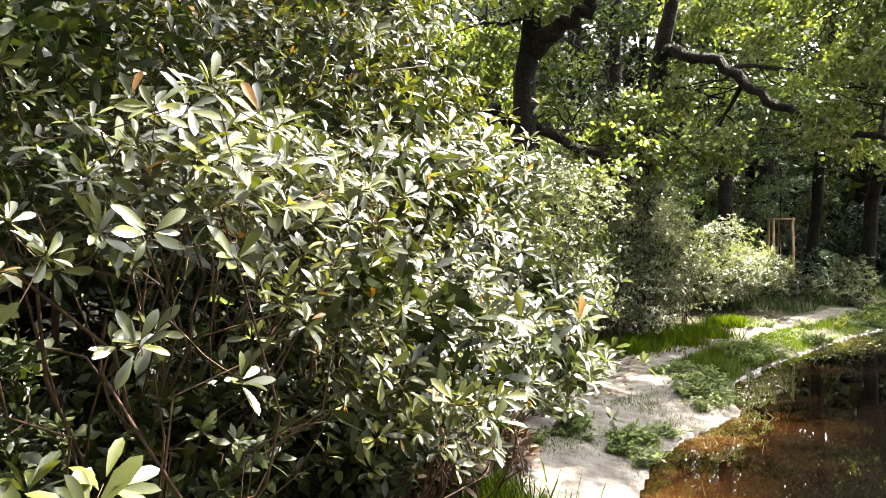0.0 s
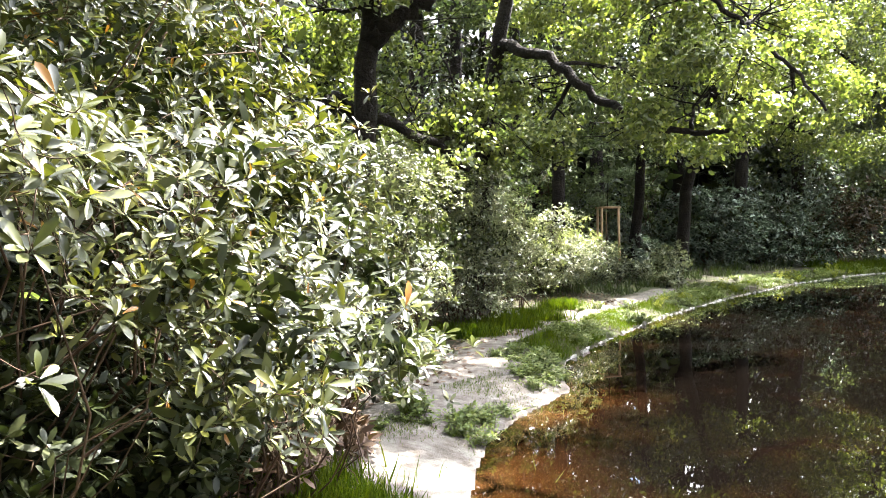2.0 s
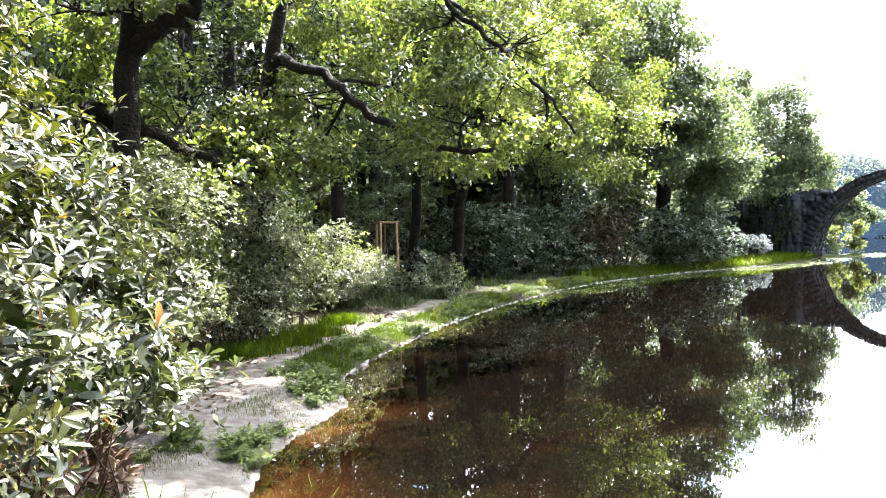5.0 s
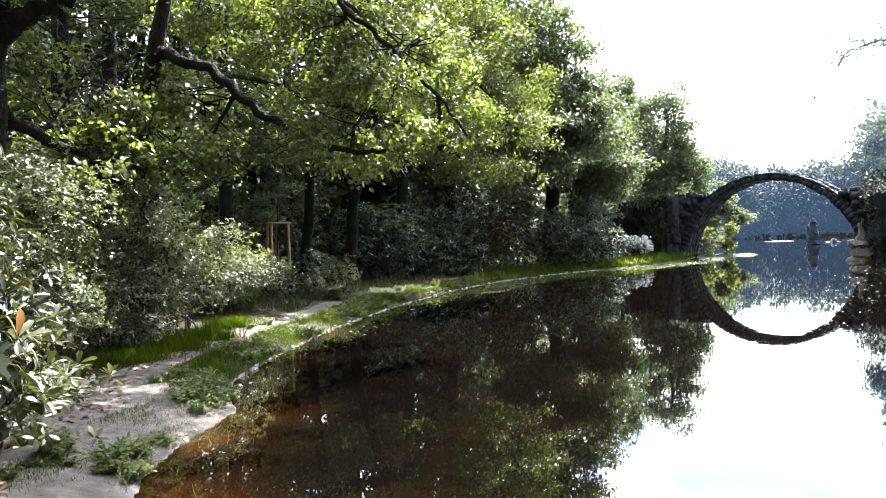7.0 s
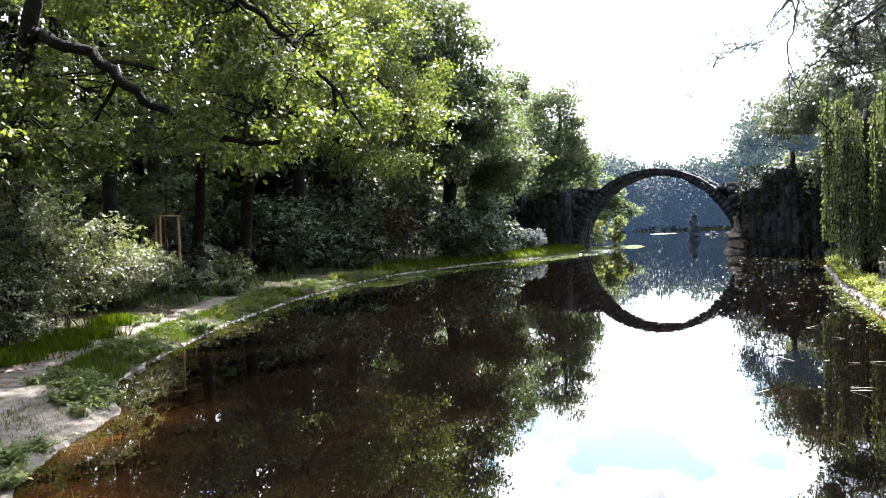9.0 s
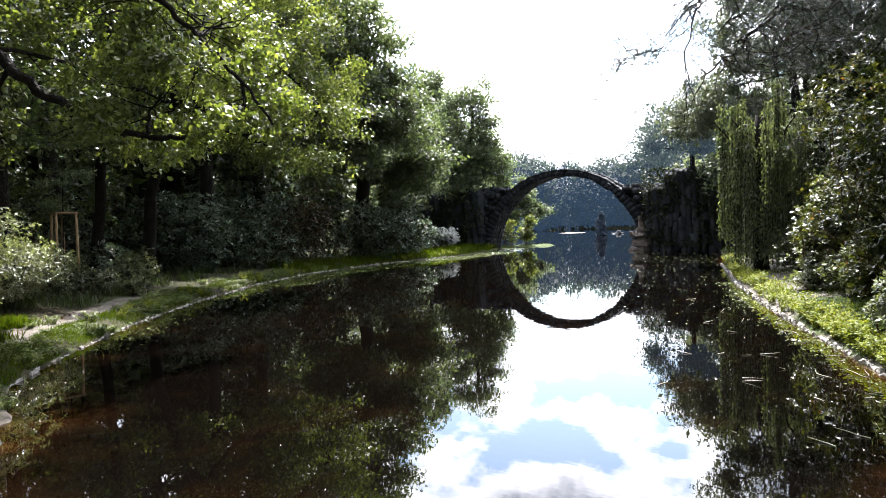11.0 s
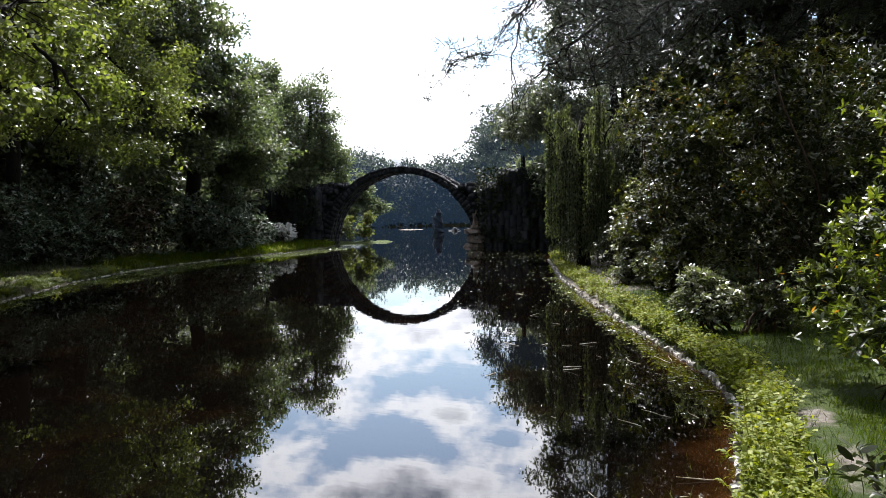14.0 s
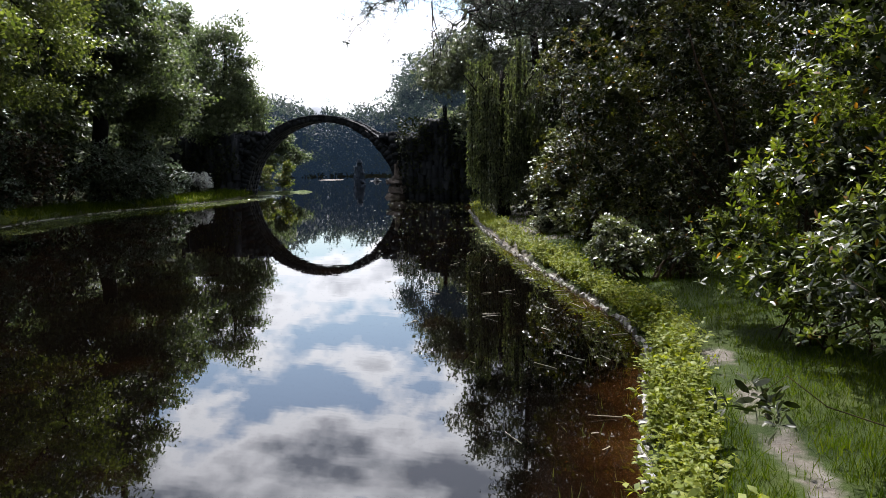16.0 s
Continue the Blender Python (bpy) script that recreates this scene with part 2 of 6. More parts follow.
M_LILY = leaf_material("floating leaf", [(0.0, (0.06, 0.078, 0.022)), (0.5, (0.115, 0.14, 0.045)), (1.0, (0.2, 0.215, 0.09))], rough=0.2, thin=0.1, spec=1.0)
M_DEAD = leaf_material("fallen leaf", [(0.0, (0.0385, 0.0193, 0.0099)), (0.5, (0.077, 0.0413, 0.022)), (1.0, (0.143, 0.0935, 0.055))], rough=0.7, thin=0.1, spec=0.3)
M_BARK = rough_material("bark", [(0.3, (0.004, 0.0028, 0.002)), (0.55, (0.0095, 0.007, 0.0048)), (0.8, (0.021, 0.016, 0.0115))], 4.0, 0.95, 1.0, 18.0, 0.08)
M_TWIG = rough_material("twig bark", [(0.3, (0.02, 0.011, 0.006)), (0.6, (0.05, 0.028, 0.014)), (0.8, (0.11, 0.07, 0.042))], 9.0, 0.8, 0.4, 60.0, 0.004)
M_STAKE = rough_material("peeled stake wood", [(0.3, (0.143, 0.088, 0.044)), (0.6, (0.209, 0.143, 0.077)), (0.8, (0.264, 0.198, 0.121))], 6.0, 0.7, 0.3, 40.0, 0.004)
M_BASALT = rough_material("basalt", [(0.3, (0.011, 0.013, 0.016)), (0.55, (0.022, 0.025, 0.03)), (0.8, (0.042, 0.046, 0.05))], 1.6, 0.85, 0.5, 9.0, 0.05, 0.2)
# even bluish rock: the haze before the far pinnacle is put into its colour
M_FARROCK = rough_material("hazy blue-grey rock", [(0.3, (0.024, 0.036, 0.054)), (0.55, (0.03, 0.043, 0.064)), (0.8, (0.038, 0.053, 0.076))], 1.6, 0.9, 0.2, 9.0, 0.03, 0.04)
M_PALESTONE = rough_material("pale weathered stone", [(0.3, (0.088, 0.0715, 0.0633)), (0.55, (0.149, 0.121, 0.105)), (0.8, (0.209, 0.182, 0.16))], 3.0, 0.85, 0.6, 12.0, 0.04, 0.3)
M_KERB = rough_material("worn edging stone", [(0.25, (0.13, 0.12, 0.1)), (0.5, (0.3, 0.285, 0.26)), (0.8, (0.42, 0.405, 0.38))], 6.0, 0.85, 0.7, 30.0, 0.015, 0.25)
M_TURF = rough_material("short turf", [(0.3, (0.03, 0.05, 0.01)), (0.6, (0.06, 0.08, 0.018)), (0.8, (0.1, 0.11, 0.03))], 3.0, 0.95, 0.8, 30.0, 0.03)
M_REED = rough_material("dry reed", [(0.3, (0.231, 0.198, 0.132)), (0.7, (0.341, 0.314, 0.242))], 5.0, 0.6, 0.2, 50.0, 0.002)


def ground_build(n, l, bsdf, out):
    at = n.new("ShaderNodeAttribute")
    at.attribute_name = "soil"
    sep = n.new("ShaderNodeSeparateColor")
    l.new(at.outputs["Color"], sep.inputs["Color"])
    wob = noise_node(n, l, 2.2, 6.0, 0.65)
    m1 = n.new("ShaderNodeMath")
    m1.operation = "MULTIPLY_ADD"
    m1.inputs[1].default_value, m1.inputs[2].default_value = 1.1, -0.55
    l.new(wob.outputs["Fac"], m1.inputs[0])
    m2 = n.new("ShaderNodeMath")
    l.new(m1.outputs[0], m2.inputs[0])
    l.new(sep.outputs["Red"], m2.inputs[1])
    edge = ramp(n, [(0.4, (0, 0, 0)), (0.6, (1, 1, 1))])
    l.new(m2.outputs[0], edge.inputs["Fac"])
    n1, n2 = noise_node(n, l, 5.0, 8.0, 0.65), noise_node(n, l, 1.3, 5.0)
    sand = ramp(n, [(0.3, (0.0638, 0.0522, 0.0418)), (0.52, (0.128, 0.113, 0.0957)), (0.75, (0.191, 0.177, 0.157))])
    l.new(n1.outputs["Fac"], sand.inputs["Fac"])
    soil = ramp(n, [(0.3, (0.0203, 0.0174, 0.0104)), (0.5, (0.0348, 0.0319, 0.0145)), (0.7, (0.029, 0.0435, 0.0104))])
    l.new(n2.outputs["Fac"], soil.inputs["Fac"])
    turf = ramp(n, [(0.3, (0.012, 0.022, 0.002)), (0.5, (0.024, 0.038, 0.004)), (0.7, (0.04, 0.052, 0.007))])
    l.new(n2.outputs["Fac"], turf.inputs["Fac"])
    grown = n.new("ShaderNodeMix")
    grown.data_type = "RGBA"
    l.new(sep.outputs["Green"], grown.inputs["Factor"])
    l.new(soil.outputs["Color"], grown.inputs["A"])
    l.new(turf.outputs["Color"], grown.inputs["B"])
    mx = n.new("ShaderNodeMix")
    mx.data_type = "RGBA"
    l.new(edge.outputs["Color"], mx.inputs["Factor"])
    l.new(grown.outputs["Result"], mx.inputs["A"])
    l.new(sand.outputs["Color"], mx.inputs["B"])
    l.new(mx.outputs["Result"], bsdf.inputs["Base Color"])
    bsdf.inputs["Roughness"].default_value = 0.95
    bsdf.inputs["Specular IOR Level"].default_value = 0.2
    bn = noise_node(n, l, 14.0, 8.0, 0.7)
    bumped(n, l, bsdf, bn.outputs["Fac"], 0.7, 0.05)


M_GROUND = material("sandy ground", ground_build)


def water_build(n, l, bsdf, out):
    """Still, tannin-brown water: amber over shallow sand, nearly black where deep; mirrors by an index raised above
    water's.
    """
    at = n.new("ShaderNodeAttribute")
    at.attribute_name = "shallow"
    # noise breaks the amber into dark patches, standing in for tree shadow on the bed
    w1 = noise_node(n, l, 0.9, 5.0, 0.6)
    m1 = n.new("ShaderNodeMath")
    m1.operation = "MULTIPLY_ADD"
    m1.inputs[1].default_value, m1.inputs[2].default_value = 1.3, -0.68
    l.new(w1.outputs["Fac"], m1.inputs[0])
    m2 = n.new("ShaderNodeMath")
    l.new(m1.outputs[0], m2.inputs[0])
    l.new(at.outputs["Fac"], m2.inputs[1])
    c = ramp(n, [(0.0, (0.00128, 0.000928, 0.000696)), (0.4, (0.0045, 0.0021, 0.0009)), (0.7, (0.0115, 0.0045, 0.0012)), (0.9, (0.025, 0.0112, 0.0034)), (1.0, (0.045, 0.028, 0.014))])
    l.new(m2.outputs[0], c.inputs["Fac"])
    l.new(c.outputs["Color"], bsdf.inputs["Base Color"])
    bsdf.inputs["Roughness"].default_value = 0.015
    bsdf.inputs["IOR"].default_value = 1.4
    g = n.new("ShaderNodeNewGeometry")
    mp = n.new("ShaderNodeMapping")
    mp.inputs["Rotation"].default_value = (0, 0, radians(30))
    mp.inputs["Scale"].default_value = (1.0, 0.35, 1.0)
    l.new(g.outputs["Position"], mp.inputs["Vector"])
    r = noise_node(n, l, 2.6, 3.0, 0.5, mp.outputs["Vector"])
    bumped(n, l, bsdf, r.outputs["Fac"], 0.032, 0.02)


M_WATER = material("brown pond water", water_build)

# ---------------------------------------------------------------- mesh helpers


def np_mesh(name, verts, tris):
    """A mesh from arrays of vertices and triangles."""
    verts, tris = np.asarray(verts, np.float32).reshape(-1, 3), np.asarray(tris, np.int32).reshape(-1, 3)
    me = bpy.data.meshes.new(name)
    me.vertices.add(len(verts))
    me.vertices.foreach_set("co", verts.ravel())
    me.loops.add(tris.size)
    me.loops.foreach_set("vertex_index", tris.ravel())
    me.polygons.add(len(tris))
    me.polygons.foreach_set("loop_start", np.arange(0, tris.size, 3, dtype=np.int32))
    me.update(calc_edges=True)
    return me


def mesh_part(name, me, mat, parent=None, label="", smooth=False):
    ob = new(name, me)
    if mat:
        me.materials.append(mat)
    if smooth:
        me.polygons.foreach_set("use_smooth", np.ones(len(me.polygons), bool))
    if parent:
        ob.parent = parent
    if label:
        ob["label"] = label
    return ob


def part(name, bm, mat, parent=None, label="", smooth=False):
    me = bpy.data.meshes.new(name)
    bm.to_mesh(me)
    bm.free()
    return mesh_part(name, me, mat, parent, label, smooth)


def unit(v):
    return v / np.maximum(np.linalg.norm(v, axis=-1, keepdims=True), 1e-9)


def strip_shape(ts, ws, sag=0.0, fold=0.0):
    """A leaf blade: pairs of edge points along a midrib, pointed at both ends."""
    v, f = [(0, 0, 0)], []
    for t, w in zip(ts, ws):
        z = -sag * t * t
        v += [(t, -w, z + fold * w), (t, 0, z), (t, w, z + fold * w)]
    v.append((1, 0, -sag))
    f += [(0, 1, 2), (0, 2, 3)]
    for i in range(len(ts) - 1):
        a, b = 1 + 3 * i, 4 + 3 * i
        f += [(a, b, b + 1), (a, b + 1, a + 1), (a + 1, b + 1, b + 2), (a + 1, b + 2, a + 2)]
    a, e = 1 + 3 * (len(ts) - 1), len(v) - 1
    f += [(a, e, a + 1), (a + 1, e, a + 2)]
    return np.array(v, float), np.array(f, int)


def flat_shape(ts, ws):
    """A small blade with no midrib."""
    v, f = [(0, 0, 0)], []
    for t, w in zip(ts, ws):
        v += [(t, -w, 0.03 * w), (t, w, 0.03 * w)]
    v.append((1, 0, -0.06))
    f.append((0, 1, 2))
    for i in range(len(ts) - 1):
        a = 1 + 2 * i
        f += [(a, a + 2, a + 3), (a, a + 3, a + 1)]
    a = 1 + 2 * (len(ts) - 1)
    f.append((a, len(v) - 1, a + 1))
    return np.array(v, float), np.array(f, int)


S_RHODO = strip_shape([0.2, 0.6, 0.87], [0.07, 0.165, 0.125], 0.14, 0.35)
S_RHODO_FAR = strip_shape([0.35, 0.76], [0.11, 0.15], 0.12, 0.35)
S_OVAL = flat_shape([0.3, 0.7], [0.16, 0.16])
S_KITE = (np.array([(0, 0, 0), (0.5, -0.26, 0.05), (0.5, 0.26, 0.05), (1, 0, -0.05)], float), np.array([(0, 1, 2), (1, 3, 2)]))
S_SMALL = flat_shape([0.3, 0.7], [0.2, 0.19])
S_OAK = flat_shape([0.32, 0.74], [0.26, 0.31])
S_BROAD = flat_shape([0.28, 0.68], [0.33, 0.28])
S_TRI = (np.array([(0, -0.2, 0), (0.25, 0.3, 0.03), (1, 0, -0.05)], float), np.array([(0, 2, 1)]))
S_NEEDLE = (np.array([(0, -0.03, 0), (0, 0.03, 0), (1, 0, 0)], float), np.array([(0, 1, 2)]))
S_BLADE = (np.array([(0, -0.03, 0), (0, 0.03, 0), (0.55, -0.022, 0.0), (0.55, 0.022, 0.0), (1, 0, -0.12)], float), np.array([(0, 2, 3), (0, 3, 1), (2, 4, 3)]))


def blades(shape, pos, axis, normal, length):
    """Arrays of vertices and triangles for many blades of one shape."""
    sv, sf = shape
    a = unit(axis)
    b = unit(np.cross(normal, a))
    c = np.cross(a, b)
    L = np.asarray(length)[:, None, None]
    v = pos[:, None, :] + L * (sv[None, :, 0:1] * a[:, None] + sv[None, :, 1:2] * b[:, None] + sv[None, :, 2:3] * c[:, None])
    f = sf[None] + (np.arange(len(pos)) * len(sv))[:, None, None]
    return v.reshape(-1, 3), f.reshape(-1, 3)


def join(pieces):
    vs, fs, k = [], [], 0
    for v, f in pieces:
        vs.append(np.asarray(v, float).reshape(-1, 3))
        fs.append(np.asarray(f, int).reshape(-1, 3) + k)
        k += len(vs[-1])
    return np.concatenate(vs), np.concatenate(fs)


def tube(pts, radii, sides=6):
    """A tapered tube along points."""
    pts = np.asarray(pts, float)
    radii = np.broadcast_to(np.asarray(radii, float), (len(pts),))
    tang = unit(np.gradient(pts, axis=0))
    ref = np.array([0.31, 0.17, 0.93]) if abs(tang[0][2]) < 0.8 else np.array([0.93, 0.17, 0.31])
    u = unit(np.cross(tang, ref))
    w = np.cross(tang, u)
    ang = np.arange(sides) * 2 * np.pi / sides
    v = pts[:, None] + radii[:, None, None] * (np.cos(ang)[None, :, None] * u[:, None] + np.sin(ang)[None, :, None] * w[:, None])
    f, n = [], len(pts)
    for i in range(n - 1):
        for k in range(sides):
            a, b = i * sides + k, i * sides + (k + 1) % sides
            f += [(a, b, b + sides), (a, b + sides, a + sides)]
    v = np.concatenate([v.reshape(-1, 3), pts[:1], pts[-1:]])
    for k in range(sides):
        f += [(n * sides, (k + 1) % sides, k), (n * sides + 1, (n - 1) * sides + k, (n - 1) * sides + (k + 1) % sides)]
    return v, np.array(f)


def wander(rng, a, b, n, amount):
    """A crooked way from a to b."""
    a, b = np.asarray(a, float), np.asarray(b, float)
    t = np.linspace(0, 1, n)[:, None]
    off = np.cumsum(rng.normal(0, 1, (n, 3)), axis=0)
    off -= off[0] + (off[-1] - off[0]) * t
    return a + (b - a) * t + off * amount * np.linalg.norm(b - a) / n


def polar(az, d):
    return np.array([d * math.sin(radians(az)), d * math.cos(radians(az))])


# ---------------------------------------------------------------- the pond's outline and the lie of the land
SHORE = np.array([
    (1.2, 1.0), (0.95, 3.0), (1.25, 5.0), (1.62, 6.25), (2.0, 7.2), (2.55, 7.95), (3.62, 9.1), (3.8, 10.0), (4.25, 10.95), (5.72, 12.75), (8.4, 15.54),
    (11.8, 18.45), (16.0, 21.5), (20.4, 23.9), (25.2, 25.3), (29.2, 25.9), (33.5, 26.4), (38.5, 27.8), (42.0, 29.6), (46.0, 32.6), (52.0, 37.5),
    (66.0, 46.5), (86.0, 57.0), (98.0, 55.0), (103.0, 46.0), (90.0, 35.0), (70.0, 27.0), (50.0, 21.2), (44.5, 16.0), (31.7, 10.9), (23.5, 7.6), (18.4, 5.26), (14.94, 3.49),
    (12.4, 2.16), (10.45, 1.15), (8.95, 0.64), (7.17, 0.46), (6.54, 0.37), (5.65, 0.28), (4.95, 0.15), (3.6, 0.05), (2.2, 0.2)])


def shore_distance(p):
    """Metres from the waterline: above 0 on land, below 0 in the pond."""
    p = np.asarray(p, float).reshape(-1, 2)
    best, inside = np.full(len(p), 1e9), np.zeros(len(p), bool)
    for a, b in zip(SHORE, np.roll(SHORE, -1, 0)):
        ab = b - a
        t = np.clip(((p - a) @ ab) / (ab @ ab), 0, 1)
        best = np.minimum(best, np.linalg.norm(p - a - t[:, None] * ab, axis=1))
        cross = (a[1] > p[:, 1]) != (b[1] > p[:, 1])
        with np.errstate(divide="ignore", invalid="ignore"):
            inside ^= cross & (p[:, 0] < (b[0] - a[0]) * (p[:, 1] - a[1]) / (b[1] - a[1]) + a[0])
    return np.where(inside, -best, best)


def lie(p):
    """The height of the ground or of the pond's bed."""
    p = np.asarray(p, float).reshape(-1, 2)
    d = shore_distance(p)
    land = 0.03 + 0.12 * np.clip(d / 0.6, 0, 1) + 0.055 * np.clip(d, 0, 40) + 0.04 * np.clip(np.clip(d, 0, 60) - 12, 0, 60)
    bed = np.maximum(d * 0.35, -1.6) - 0.02
    roll = 0.03 * np.sin(p[:, 0] * 2.1 + np.sin(p[:, 1] * 1.3)) * np.clip(d, 0, 1)
    return np.where(d > 0, land + roll, bed)


def height(x, y):
    return float(lie([(x, y)])[0])


def make_ground():
    rad = np.concatenate([[0.25], 0.6 * 1.022 ** np.arange(160), 0.6 * 1.022 ** 160 * 1.045 ** np.arange(47), [220, 320, 600, 1200, 2500]])
    ang = np.radians(np.concatenate([np.linspace(-8, 62, 200, endpoint=False), np.linspace(62, 352, 110, endpoint=False)]))
    na = len(ang)
    xy = np.stack([(rad[:, None] * np.sin(ang)).ravel(), (rad[:, None] * np.cos(ang)).ravel()], 1)
    z = lie(xy)
    v = np.column_stack([xy, z])
    i, k = np.meshgrid(np.arange(len(rad) - 1), np.arange(na), indexing="ij")
    a, b = i * na + k, i * na + (k + 1) % na
    f = np.concatenate([np.stack([a, a + na, b], -1).reshape(-1, 3), np.stack([b, a + na, b + na], -1).reshape(-1, 3)])
    c = len(v)
    v = np.concatenate([v, [(0, 0, height(0, 0))]])
    k = np.arange(na)
    f = np.concatenate([f, np.stack([np.full(na, c), k, (k + 1) % na], 1)])
    me = np_mesh("ground", v, f)
    # bare trodden sand: the path on the far-left bank, and a faint one behind the planted bed
    d = shore_distance(v[:, :2])
    x, y = v[:, 0], v[:, 1]
    s = np.zeros(len(v))
    left = (y > 3) & (x < 12) & (y < 24)
    s = np.where(left & (d > 0), np.clip(1.15 - np.abs(d - 1.3) / 0.55, 0, 1) * np.clip((24 - y) / 2.5, 0, 1), s)
    s = np.where((y > 4) & (d > 0) & (d < 2.6) & (y < 12.2), np.maximum(s, np.clip(1.0 - np.abs(d - 0.9) / 3.2, 0, 1) * np.clip((11.4 - y) / 1.6, 0, 1)), s)
    s = np.where((y < 2.5) & (x > 3) & (x < 16) & (d > 0), np.clip(0.7 - np.abs(d - (0.95 - 0.085 * (x - 5.3))) / 0.5, 0, 1) * np.clip((13 - x) / 4, 0, 1), s)
    s = np.where(d < 0, 0.8, s)
    turf = np.where(d > 0, 1.0, 0.0) * np.clip((0.42 * x - y) / 1.5 + 0.4, 0, 1) * np.clip((x - 1.0) / 2.5, 0, 1) * np.clip((10 - d) / 4, 0, 1)
    col = np.column_stack([s, turf, s, np.ones(len(v))]).astype(np.float32)
    at = me.attributes.new("soil", "FLOAT_COLOR", "POINT")
    at.data.foreach_set("color", col.ravel())
    tagged(mesh_part("ground", me, M_GROUND, smooth=True), "sandy woodland bank with leaf litter and grass", "ground", kind="structure")


def make_water():
    rad = np.concatenate([[0.3], 0.7 * 1.035 ** np.arange(150)])
    rad = rad[rad < 125]
    ang = np.radians(np.linspace(-10, 110, 220))
    xy = np.stack([(rad[:, None] * np.sin(ang)).ravel(), (rad[:, None] * np.cos(ang)).ravel()], 1)
    n, na = len(rad), len(ang)
    i, k = np.meshgrid(np.arange(n - 1), np.arange(na - 1), indexing="ij")
    a = i * na + k
    f = np.concatenate([np.stack([a, a + na, a + 1], -1).reshape(-1, 3), np.stack([a + 1, a + na, a + na + 1], -1).reshape(-1, 3)])
    d = shore_distance(xy)
    f = f[(d[f] < 0.6).any(1)]
    me = np_mesh("water", np.column_stack([xy, np.zeros(len(xy))]), f[:, ::-1])
    x, y = xy[:, 0], xy[:, 1]
    reach = np.where(y > 0.45 * x + 2, 1.9, 1.0) * np.clip(1.15 - np.hypot(x, y) / 26, 0.12, 1)
    sh = np.clip(1 + d / reach, 0, 1) ** 1.2 * 0.93
    at = me.attributes.new("shallow", "FLOAT", "POINT")
    at.data.foreach_set("value", sh.astype(np.float32))
    tagged(mesh_part("water", me, M_WATER, smooth=True), "still dark brown pond water mirroring trees and sky", "water", kind="structure")


make_ground()
make_water()

# ---------------------------------------------------------------- plants


def on_lumps(rng, lumps, n, shell=0.75):
    """Points in and on a union of ellipsoids (x, y, z, rx, ry, rz), mostly near the outside; with the outward direction."""
    lumps = np.asarray(lumps, float)
    w = (lumps[:, 3] * lumps[:, 4] + lumps[:, 3] * lumps[:, 5] + lumps[:, 4] * lumps[:, 5])
    pick = rng.choice(len(lumps), int(n * 1.9), p=w / w.sum())
    dirs = unit(rng.normal(0, 1, (len(pick), 3)))
    r = 1 - (1 - shell) * rng.random(len(pick)) ** 1.4
    # uneven outline: the reach changes with direction
    r *= 1 + 0.13 * np.sin(dirs[:, 0] * 7 + pick) + 0.12 * np.sin(dirs[:, 1] * 9 + 2 * pick) * np.cos(dirs[:, 2] * 6)
    p = lumps[pick, :3] + dirs * lumps[pick, 3:] * r[:, None]
    deep = np.zeros(len(p), bool)
    for k, L in enumerate(lumps):
        q = np.linalg.norm((p - L[:3]) / L[3:], axis=1)
        deep |= (q < shell * 0.8) & (pick != k)
    p, dirs = p[~deep][:n], dirs[~deep][:n]
    return p, dirs


def broken(rng, lumps, n, size, reach):
    """An uneven mass: every ellipsoid becomes several smaller ones round it."""
    out = []
    for L in lumps:
        L = np.asarray(L, float)
        for k in range(n):
            d = unit(rng.normal(0, 1, 3))
            out.append((*(L[:3] + d * L[3:] * reach * rng.uniform(0.75, 1.2)), *(L[3:] * size * rng.uniform(0.65, 1.25))))
    return out


def leafy(rng, pos, out, shape, size, per, spread, droop=0.2, flat=0.6):
    """Clumps of leaves: `per` leaves round each place, facing outward and up."""
    n = len(pos) * per
    c = np.repeat(pos, per, 0)
    o = np.repeat(out, per, 0)
    p = c + rng.normal(0, spread, (n, 3)) * np.array([1, 1, 0.75])
    axis = unit(rng.normal(0, 1, (n, 3)) + o * 0.5 + np.array([0, 0, -droop]))
    normal = unit(rng.normal(0, 1, (n, 3)) * (1 - flat) + o * 0.35 + np.array([0, 0, flat]))
    return blades(shape, p, axis, normal, size * rng.uniform(0.65, 1.2, n))


def rosettes(rng, tips, out, shape, size, per, lean=None):
    """Whorls of leathery leaves round each twig's tip. Gives place, axis, normal and length of every leaf."""
    n = len(tips) * per
    lean = lean or (0.25 * sun_dir[0], 0.25 * sun_dir[1])
    up = unit(out * 0.4 + np.array([*lean, 0.75]) + rng.normal(0, 0.24, out.shape))
    u = unit(np.cross(up, np.array([0.3, 0.9, 0.1])))
    w = np.cross(up, u)
    ang = (np.arange(per)[None] * 2.399 + rng.uniform(0, 6.28, (len(tips), 1)) + rng.normal(0, 0.25, (len(tips), per)))
    # the young leaves inside stand up, the outer ones spread and hang
    lift = np.linspace(1.4, -0.25, per)[None] * rng.uniform(0.5, 1.1, (len(tips), 1)) + rng.normal(0, 0.22, (len(tips), per))
    ax = np.cos(ang)[..., None] * u[:, None] + np.sin(ang)[..., None] * w[:, None] + lift[..., None] * up[:, None]
    ax = unit(ax.reshape(n, 3))
    upn = np.repeat(up, per, 0)
    nor = unit(upn - ax * np.sum(upn * ax, 1, keepdims=True) + rng.normal(0, 0.22, (n, 3)))
    pos = np.repeat(tips, per, 0) + ax * 0.012 - upn * rng.uniform(0, 0.03, (n, 1))
    return pos, ax, nor, size * rng.uniform(0.6, 1.15, n) * np.repeat(rng.uniform(0.8, 1.15, len(tips)), per)


